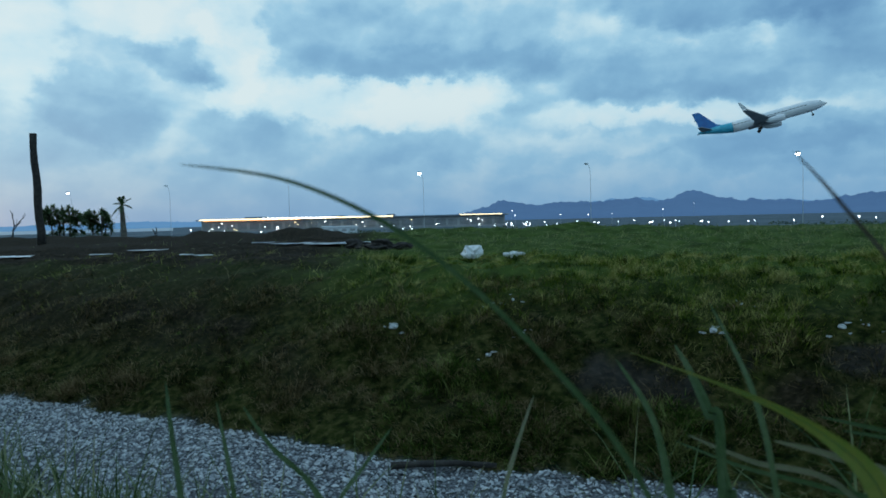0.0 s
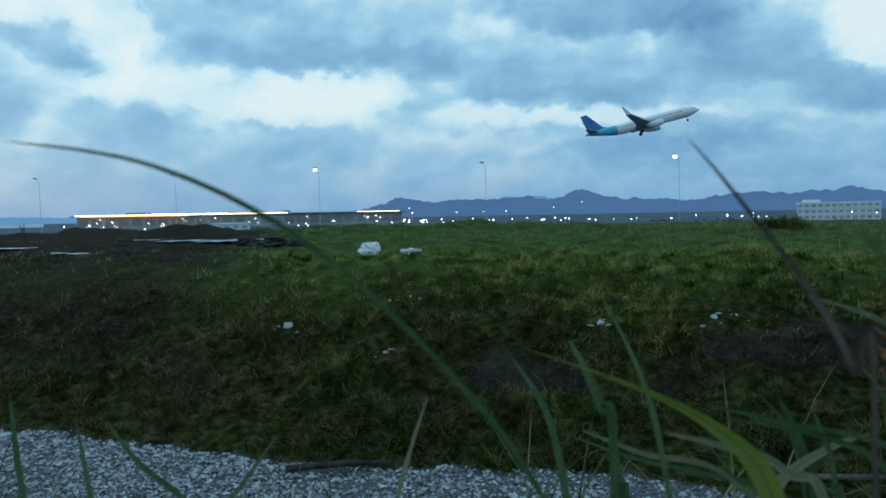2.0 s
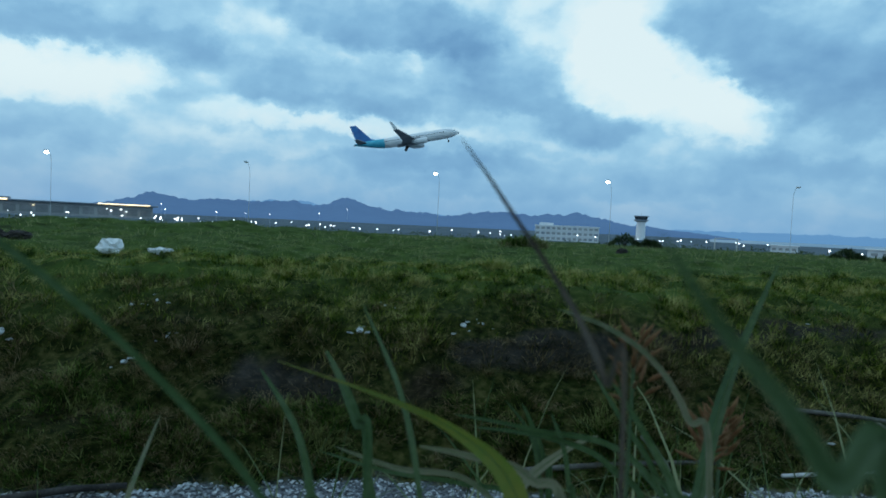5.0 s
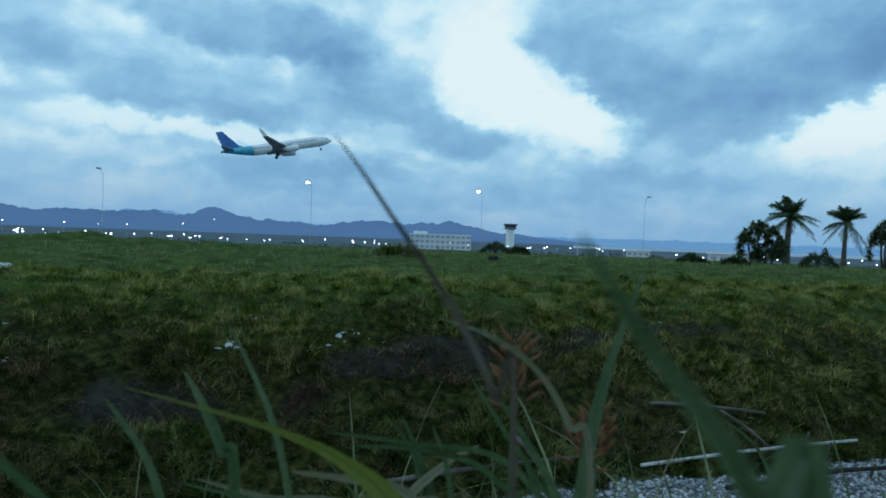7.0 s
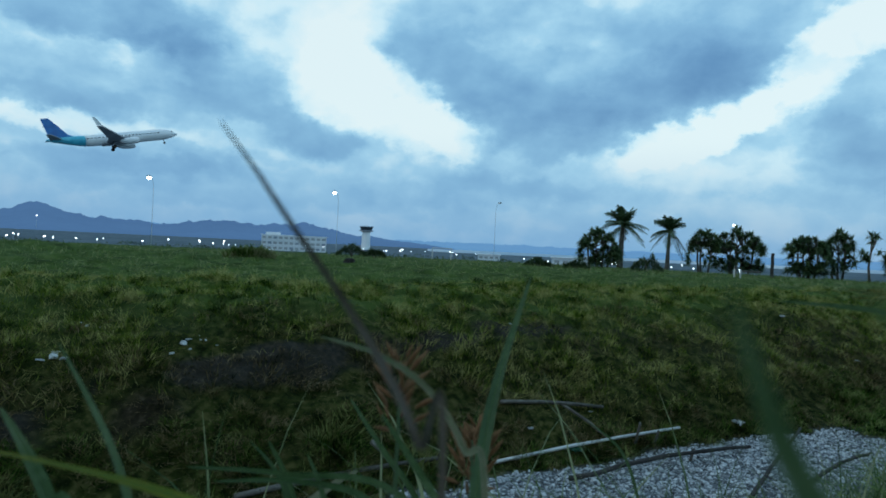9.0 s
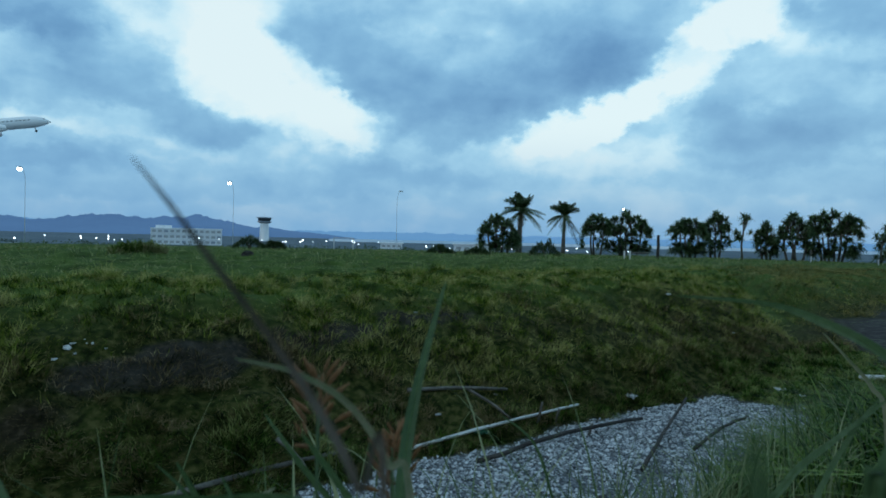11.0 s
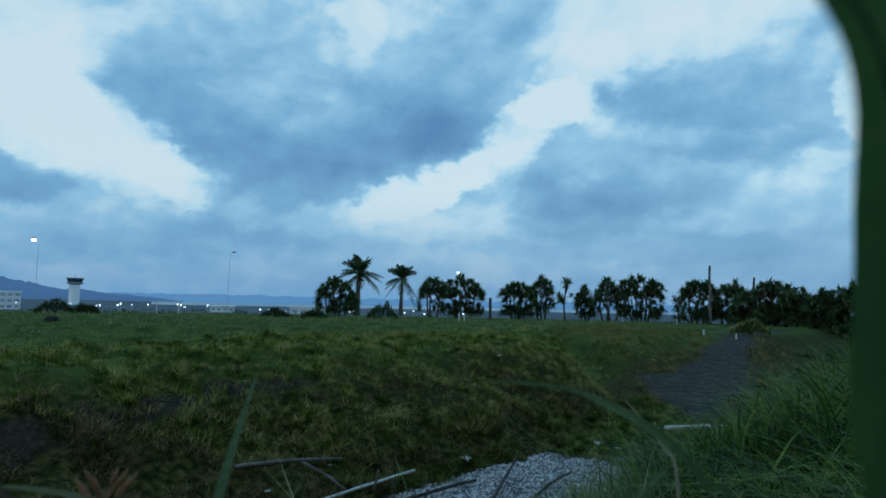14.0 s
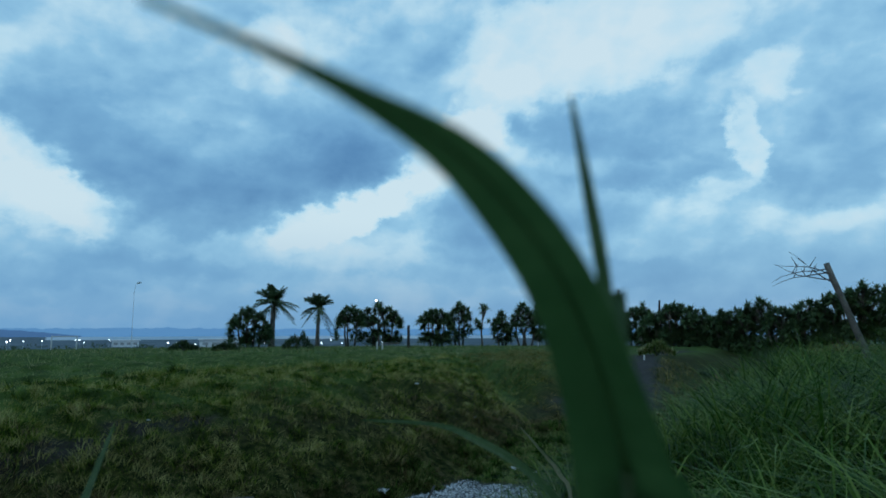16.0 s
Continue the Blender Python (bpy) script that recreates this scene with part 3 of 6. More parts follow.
def track_at(x, y, line=TRACK):
    """Distance from the middle of the dirt track or gully, its height there and its half width."""
    best = np.full(np.shape(x), 1e9)
    hz, hw = np.zeros(np.shape(x)), np.ones(np.shape(x))
    for (x0, y0, z0, w0), (x1, y1, z1, w1) in zip(line, line[1:]):
        dx, dy = x1 - x0, y1 - y0
        t = np.clip(((x - x0) * dx + (y - y0) * dy) / (dx * dx + dy * dy), 0, 1)
        dist = np.hypot(x - x0 - t * dx, y - y0 - t * dy)
        near = dist < best
        best = np.where(near, dist, best)
        hz = np.where(near, z0 + (z1 - z0) * t, hz)
        hw = np.where(near, w0 + (w1 - w0) * t, hw)
    return best, hz, hw


def land(x, y):
    """Height of the ground, and masks: meadow, bare dirt, gravel bed, dirt track."""
    x, y = np.asarray(x, float), np.asarray(y, float)
    s, q = NX * x + NY * y, NY * x - NX * y
    r = np.hypot(x, y)
    wav = 0.22 * vnoise(q * 0.45, 3.1 + 0 * q, 3) + 0.10 * vnoise(q * 1.3, 7.7 + 0 * q, 4)
    s2 = s + wav * smooth01(2.5, 4.5, s)
    near = 0.04 - 1.44 * smooth01(0.55, 3.1, s)
    far = 1.40 * np.sin(np.clip((s2 - 4.95) / 3.9, 0, 1) * math.pi / 2) ** 1.05
    z = near + far
    plain = -0.35 * smooth01(12, 55, r) - 3.6 * smooth01(55, 125, r)
    plain = np.where(s > 6, plain, -3.95 * smooth01(40, 125, r))
    z = z + plain
    lumps = 0.06 * vnoise(x * 0.9, y * 0.9, 1) + 0.065 * vnoise(x * 2.3, y * 2.3, 2) + 0.034 * vnoise(x * 5.1, y * 5.1, 15)
    z = z + 0.42 * np.exp(-((s - 25 + 1.5 * vnoise(q * 0.2, q * 0, 21)) / 2.2) ** 2) * smooth01(1.5, -4.0, q) * (1 + 0.4 * vnoise(q * 0.5, q * 0, 22))
    side = y - np.interp(x, [g[0] for g in GULLY], [g[1] for g in GULLY])
    z = z - 0.25 * smooth01(0.1, -0.5, side) * smooth01(12.5, 15, x) * smooth01(36, 24, x) * smooth01(-9, -5, side)
    bank = smooth01(5.0, 5.8, s2)
    z = z + lumps * np.clip(bank + smooth01(2.6, 1.6, s), 0, 1) + 0.012 * vnoise(x * 7, y * 7, 5) * smooth01(13, 9, r)
    # the bank is cut by a grassy gully and by the dirt track
    gd, gz, gw = track_at(x, y, GULLY)
    k = smooth01(gw, gw + 0.65, gd)
    z = gz * (1 - k) + z * k
    dist, hz, hw = track_at(x, y)
    k = smooth01(hw * 0.8, hw * 0.8 + 1.9, dist)
    z = hz * (1 - k) + z * k
    meadow = smooth01(6.6, 8.3, s2 + 0.5 * vnoise(x * 0.8, y * 0.8, 9))
    bare = smooth01(0.6, -1.8, x + 0.08 * y) * smooth01(7.2, 8.4, s2) * smooth01(40, 32, s2)
    bare = np.maximum(bare, 0.75 * smooth01(-1.0, -3.5, x + 0.8 * vnoise(x * 0.9, y * 0.9, 71)) * smooth01(5.4, 6.2, s2) * smooth01(23, 20, s2))
    bare = np.maximum(bare, 0.9 * smooth01(0.22, 0.62, vnoise(q * 0.5 + 5, s * 1.5, 12) + 0.4 * vnoise(q * 1.9, s * 2.5, 13)) * smooth01(5.3, 5.8, s2) * smooth01(7.3, 6.7, s2) * (1 - 0.6 * smooth01(2.5, 5.5, q)))
    bed = smooth01(2.7, 3.0, s) * smooth01(4.97, 4.80, s2 + 0.10 * vnoise(x * 2.7, y * 2.7, 91) + 0.05 * vnoise(x * 8, y * 8, 92)) * smooth01(8.7, 7.9, q + 0.4 * vnoise(x * 2, y * 2, 6))
    way = smooth01(hw + 0.45, hw - 0.30, dist + 0.35 * vnoise(x * 1.3, y * 1.3, 8) + 0.2 * vnoise(x * 3.7, y * 3.7, 18)) * smooth01(11.2, 12.6, x)
    return z, meadow, bare, bed, way


# worn earth on the bank's face: along the ditch, across it, half length, half width
WORN = ((-1.07, 6.02, 0.65, 0.30), (1.60, 6.42, 1.05, 0.25), (3.50, 6.76, 0.75, 0.17), (5.30, 6.98, 0.95, 0.19))


def worn(x, y):
    """How bare the earth lies in the worn patches, ragged at their edges."""
    s, q = NX * x + NY * y, NY * x - NX * y
    near = np.max([1.0 - np.hypot((q - a) / c, (s - b) / d) for a, b, c, d in WORN], axis=0)
    return smooth01(-0.15, 0.35, near + 0.45 * vnoise(x * 2.6, y * 2.6, 131) + 0.25 * vnoise(x * 7, y * 7, 132))


def build_ground():
    az = np.concatenate([np.arange(-48, 132, 0.6), np.arange(132, 312, 4.0)])
    rad = np.concatenate([[0.0], np.geomspace(0.25, 4900, 260)])
    rad = np.sort(np.concatenate([rad, np.arange(3.0, 14.0, 0.09), np.arange(14.0, 27.0, 0.17)]))
    A, Rr = np.meshgrid(np.radians(az), rad)
    X, Y = Rr * np.sin(A), Rr * np.cos(A)
    z, meadow, bare, bed, way = land(X.ravel(), Y.ravel())
    patch = worn(X.ravel(), Y.ravel())
    bare, way = np.maximum(bare, 0.9 * patch), np.maximum(way, 0.35 * patch)
    n, m = len(rad), len(az)
    idx = np.arange(n * m).reshape(n, m)
    nxt = np.roll(idx, -1, 1)
    faces = np.stack([idx[:-1], nxt[:-1], nxt[1:], idx[1:]], -1).reshape(-1, 4)
    # the sea lies in the distance on both sides of the airfield
    a, r = np.degrees(A).ravel(), Rr.ravel()
    shore = np.maximum(smooth01(49, 56, a), smooth01(-21, -25, a)) * smooth01(800, 1000, r)
    z = z - 3.0 * shore
    me = mesh_of("ground", np.stack([X.ravel(), Y.ravel(), z], -1), faces, M["ground"])
    # airfield: how much of the haze colour the ground takes, growing with distance
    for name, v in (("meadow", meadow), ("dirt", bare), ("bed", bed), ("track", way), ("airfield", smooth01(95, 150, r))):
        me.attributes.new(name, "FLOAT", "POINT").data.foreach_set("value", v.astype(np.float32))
    return tagged(new("ground", me), "grassy ditch banks, gravel bed, dirt track and flat airfield", "ground", kind="structure")


build_ground()


def ground_z(x, y):
    return float(land(np.array([x]), np.array([y]))[0][0])


def on_ground(az, dist, up=0.0):
    p = polar(az, dist)
    return Vector((p.x, p.y, ground_z(p.x, p.y) + up))


# sea
bm = bmesh.new()
bmesh.ops.create_circle(bm, cap_ends=True, radius=4800, segments=96)
sea = part("water", bm, M["water"], None, smooth=False)
sea.location.z = -4.9
tagged(sea, "calm blue-grey sea under the dusk sky", "water", kind="structure")


# ---------------------------------------------------------------- mountains
def ridge(name, dist, profile, depth, material, label, seed):
    """A range of hills: profile gives (degrees round, degrees high) of the crest."""
    rng = np.random.default_rng(seed)
    az = np.arange(profile[0][0], profile[-1][0] + 0.01, 0.12)
    el = np.interp(az, [p[0] for p in profile], [p[1] for p in profile])
    rough = 0.10 * vnoise(az * 1.3, 0 * az, seed) + 0.07 * vnoise(az * 3.7, 0 * az + 2, seed) + 0.02 * vnoise(az * 9, 0 * az + 5, seed)
    el = el + rough * np.clip(el, 0, 1)
    rows, verts = 9, []
    for j in range(rows):
        f = j / (rows - 1)
        d = dist - depth * (1 - f)
        h = np.tan(np.radians(el)) * dist * f ** 1.25 * (1 + 0.10 * (1 - f) * vnoise(az * 1.1, az * 0 + j * 0.6, seed + 1) * 2)
        if j == 0:
            h = h * 0 - 8
        for a, z in zip(np.radians(az), h):
            verts.append((d * math.sin(a), d * math.cos(a), z))
    n = len(az)
    faces = [(j * n + i, j * n + i + 1, (j + 1) * n + i + 1, (j + 1) * n + i) for j in range(rows - 1) for i in range(n - 1)]
    back_row = len(verts)
    for a in np.radians(az):
        verts.append(((dist + 120) * math.sin(a), (dist + 120) * math.cos(a), -8))
    faces += [((rows - 1) * n + i, (rows - 1) * n + i + 1, back_row + i + 1, back_row + i) for i in range(n - 1)]
    return tagged(part_np(name, verts, faces, material), label, "mountain", kind="structure")


# both ranges carry the haze glow in their material
ridge("backdrop_hills", 4300, ((-40, 0.2), (-25, 0.45), (-10, 0.3), (0, 0.4), (10, 0.9), (14, 1.5), (17, 1.55), (19, 1.3), (24, 1.2), (30, 0.9), (40, 0.7), (50, 0.55), (60, 0.6), (75, 0.5), (90, 0.5), (110, 0.4)), 500, M["mountain_far_haze"], "faint far blue hills along the horizon, glowing for haze", 3)
ridge("backdrop_mountains", 3900, ((-2, 0.0), (2, 0.75), (4, 1.2), (5.3, 1.7), (6.5, 1.35), (9, 1.25), (12, 1.4), (14, 1.35), (16.5, 1.6), (18.0, 1.3), (19.3, 1.35), (20.2, 1.78), (20.95, 2.12), (21.8, 1.78), (22.8, 1.42), (24.5, 1.2), (26, 1.12), (28, 1.05), (29.5, 0.9), (31, 1.1), (33, 1.35), (35, 1.4), (37.5, 1.25), (39.5, 1.4), (41.05, 1.65), (42.5, 1.3), (44, 0.95), (47, 0.7), (50, 0.4), (54, 0.0)), 700, M["mountain"], "dark blue mountain range with two cone peaks, glowing for haze", 5)



# ---------------------------------------------------------------- airport in the distance
def street_lamp(az, top_el, lit, seed):
    """A ten metre road lamp with a curved arm."""
    top_z = 7.7
    dist = (top_z - EYE.z) / math.tan(radians(top_el))
    lean = -1.0 if az < 50 else 1.0
    base = on_ground(az - lean * math.degrees(0.55 / dist), dist + 1.6)
    lamp = thing("street_lamp", base, "tall galvanised road lamp with a curved arm, " + ("lit" if lit else "unlit"), "street lamp", "road lamps")
    h = top_z - base.z
    a = radians(az)
    side = (Vector((math.cos(a), -math.sin(a), 0)) * lean * 0.30 + Vector((-math.sin(a), -math.cos(a), 0)) * 0.95).normalized()
    pts = [Vector((0, 0, 0)), Vector((0, 0, h * 0.5)), Vector((0, 0, h - 1.5))]
    for i in range(1, 7):
        th = i / 6 * math.pi / 2
        pts.append(Vector((0, 0, h - 1.5)) + side * (1.5 * (1 - math.cos(th))) + Vector((0, 0, 1.5 * math.sin(th))))
    v, f = tube(pts, [0.045, 0.03, 0.026] + [0.022] * 6, 8)
    part_np("pole", v, f, M["galvanised"], lamp)
    head = part("head", box_bm(0.9, 0.36, 0.20, (0, 0, 0), 0.05), M["galvanised"], lamp)
    head.matrix_basis = Matrix.Translation(pts[-1] + side * 0.3) @ Matrix.Rotation(math.atan2(side.y, side.x), 4, "Z")
    if lit:
        bm = bmesh.new()
        bmesh.ops.create_uvsphere(bm, u_segments=14, v_segments=8, radius=0.27)
        for v in bm.verts:
            v.co.z *= 0.75
        g = part("bulb", bm, M["lamp_white"], head, "bright white lamp")
        g.location = (0.05, 0, -0.22)
    return lamp


for az, el, lit in ((-29.8, 2.8, True), (-22.9, 3.3, False), (-13.5, 3.7, False), (-2.0, 4.25, True), (12.4, 4.55, False), (28.49, 4.62, True), (43.31, 4.45, True), (57.73, 4.18, False), (76.9, 3.05, True)):
    street_lamp(az, el, lit, 0)


def terminal():
    """The long low terminal with its lit roof edge."""
    d0 = 480.0
    base_z = -4.3
    a0, a1 = radians(-20.3), radians(5.4)
    p0 = Vector((d0 * 1.05 * math.sin(a0), d0 * 1.05 * math.cos(a0), base_z))
    p1 = Vector((d0 * math.sin(a1), d0 * math.cos(a1), base_z))
    along = (p1 - p0)
    length = along.length
    t = thing("airport_terminal", p0, "long low grey airport terminal with a lit roof edge", "building", rz=math.atan2(along.y, along.x))
    top = 0.6 + d0 * 1.03 * math.tan(radians(0.56)) - base_z
    cut = length * 0.63
    part("wall", box_bm(length, 40, top - 1.6, (length / 2, 20, (top - 1.6) / 2), 0.2), M["wall_grey"], t, smooth=False)
    part("roof", box_bm(length + 6, 46, 0.9, (length / 2, 20, top - 1.0), 0.25), M["roof_blue"], t, "blue-grey metal roof", smooth=False)
    edge = part("light_strip", box_bm(cut, 0.5, 0.8, (cut / 2, -3.4, top - 0.7), 0.1), M["lamp_warm"], t, "warm white strip of light", smooth=False)
    part("light_strip", box_bm(cut * 0.5, 0.3, 0.35, (cut * 0.27, -3.3, top - 1.5), 0.05), M["lamp_orange"], t, "orange strip of light", smooth=False)
    part("light_strip", box_bm(length * 0.14, 0.4, 0.5, (length * 0.92, -3.4, top - 0.7), 0.1), M["lamp_warm"], t, "warm white strip of light", smooth=False)
    for i in range(16):
        part("roof_lamp", box_bm(1.6, 0.5, 0.8, (cut * 0.33 + i * 3.4, -3.75, top - 0.55), 0.1), M["lamp_white"], t, "bright white roof-edge lamp", smooth=False)
    rng = random.Random(4)
    for i in range(26):
        x = length * (i + 0.5) / 26
        w = part("window", box_bm(length / 26 * 0.78, 0.3, (top - 1.6) * 0.55, (x, -0.12, (top - 1.6) * 0.5), 0.04), M["terminal_glass"], t, smooth=False)
    for i in range(30):
        x, z = rng.uniform(4, length - 4), rng.uniform(0.8, top - 3.0)
        part("lamp", box_bm(rng.uniform(0.4, 1.3), 0.3, rng.uniform(0.2, 0.35), (x, -0.6, z), 0.04), M["lamp_white"] if rng.random() < 0.5 else M["lamp_warm"], t, "lit lamp", smooth=False)
    for x, w, h in ((length * 0.16, 14, 1.6), (length * 0.44, 9, 1.2), (length * 0.62, 6, 1.6)):
        part("roof_lantern", box_bm(w, 12, h, (x, 16, top - 0.5 + h / 2), 0.4), M["roof_blue"], t, smooth=False)
    return t


terminal()


def control_tower():
    d0 = 600.0
    base = polar(46.2, d0, -4.2)
    t = thing("control_tower", base, "white airport control tower with a dark glazed cab", "tower", rz=radians(-46))
    top = 0.6 + d0 * math.tan(radians(1.66)) + 4.2

    def drum(name, r0, r1, z0, z1, mat, label=""):
        bm = bmesh.new()
        bmesh.ops.create_cone(bm, cap_ends=True, segments=20, radius1=r0, radius2=r1, depth=z1 - z0, matrix=Matrix.Translation((0, 0, (z0 + z1) / 2)))
        return part(name, bm, mat, t, label, smooth=False)
    drum("shaft", 4.1, 3.7, 0, top - 6.2, M["aircraft_white"])
    drum("band", 3.8, 6.2, top - 6.2, top - 5.0, M["wall_grey"])
    drum("gallery", 6.3, 6.3, top - 5.0, top - 4.3, M["roof_blue"])
    drum("cab", 5.0, 6.0, top - 4.3, top - 1.4, M["dark_glass"], "dark tinted glass cab")
    drum("roof", 7.0, 6.4, top - 1.4, top - 0.7, M["roof_blue"])
    drum("mast", 0.2, 0.1, top - 0.7, top + 2.2, M["galvanised"])
    return t


control_tower()


def office_block():
    """The pale three storey block."""
    d0 = 300.0
    p0, p1 = polar(37.4, d0, -4.2), polar(42.8, d0, -4.2)
    along = p1 - p0
    L = along.length
    t = thing("office_block", p0, "pale grey three-storey office block with rows of windows", "building", rz=math.atan2(along.y, along.x))
    H = 0.6 + d0 * math.tan(radians(0.40)) + 4.2
    part("wall", box_bm(L, 12, H, (L / 2, 6, H / 2), 0.1), M["concrete"], t, smooth=False)
    part("parapet", box_bm(L + 0.6, 12.6, 0.4, (L / 2, 6, H + 0.2), 0.08), M["aircraft_white"], t, smooth=False)
    part("roof_room", box_bm(L * 0.22, 6, 1.2, (L * 0.17, 6, H + 0.9), 0.08), M["concrete"], t, smooth=False)
    for k in range(3):
        part("ledge", box_bm(L + 0.3, 0.5, 0.22, (L / 2, -0.2, H * (k + 0.22) / 3), 0.04), M["aircraft_white"], t, smooth=False)
        for i in range(12):
            part("window", box_bm(L / 12 * 0.66, 0.25, H * 0.15, (L * (i + 0.5) / 12, -0.1, H * (k + 0.6) / 3), 0.03), M["wall_grey"] if (i * 7 + k * 3) % 5 else M["roof_blue"], t, smooth=False)
    return t


office_block()


def low_building(az, dist, width, height, label):
    p = polar(az, dist, -4.1)
    t = thing("low_building", p, label, "building", rz=radians(-az))
    part("wall", box_bm(width, 8, height, (0, 4, height / 2), 0.1), M["concrete"], t, smooth=False)
    part("roof", box_bm(width + 1.2, 9.2, 0.5, (0, 4, height + 0.25), 0.12), M["aircraft_white"], t, smooth=False)
    for i in range(4):
        part("window", box_bm(width * 0.14, 0.2, height * 0.35, (width * (i - 1.5) * 0.24, -0.06, height * 0.55), 0.03), M["wall_grey"], t, smooth=False)
    return t


low_building(64.0, 260, 14, 3.0, "low white building with a flat pale roof")
low_building(57.0, 300, 10, 2.6, "low white building with a flat pale roof")
low_building(-9.0, 290, 15, 2.8, "low white building with a flat pale roof")


def yard_lamps():
    """Many small lamps over the airfield, each on its own mast."""
    rng = random.Random(11)
    proto = None
    spots = [(5.5 + 29 * rng.random() ** 1.7, rng.uniform(-0.62, -0.28), rng.uniform(190, 330)) for _ in range(46)]
    spots += [(rng.uniform(34, 56), rng.uniform(-0.58, -0.30), rng.uniform(190, 330)) for _ in range(18)]
    spots += [(rng.uniform(56, 80), rng.uniform(-0.70, -0.42), rng.uniform(150, 260)) for _ in range(16)]
    spots += [(rng.uniform(-22, 5), rng.uniform(-0.7, -0.25), rng.uniform(190, 330)) for _ in range(18)]
    spots += [(6.0, 0.72, 300), (10.2, 0.28, 320), (12.5, 0.25, 330), (21.0, 0.98, 900), (18.6, 0.55, 800), (6.3, 0.3, 300), (14.5, 0.3, 300)]
    for az, el, d in spots:
        z = EYE.z + d * math.tan(radians(el))
        if proto is None:
            proto = thing("yard_lamp", polar(az, d, z), "small bright white lamp on a thin mast", "lamp", "airfield lamps")
            bm = bmesh.new()
            bmesh.ops.create_uvsphere(bm, u_segments=10, v_segments=6, radius=0.17)
            for v in bm.verts:
                v.co.x *= 1.5
            part("bulb", bm, M["lamp_white"], proto)
            v, f = tube([(0, 0, -5.6), (0, 0, -0.2)], [0.05, 0.03], 6)
            part_np("mast", v, f, M["galvanised"], proto)
        else:
            s = d / 300 * rng.uniform(0.6, 1.15)
            c = copy_thing(proto, Matrix.Translation(polar(az, d, z)) @ Matrix.Rotation(-radians(az), 4, "Z"))
            c.scale = (s, s, max(s, 1.0))


yard_lamps()


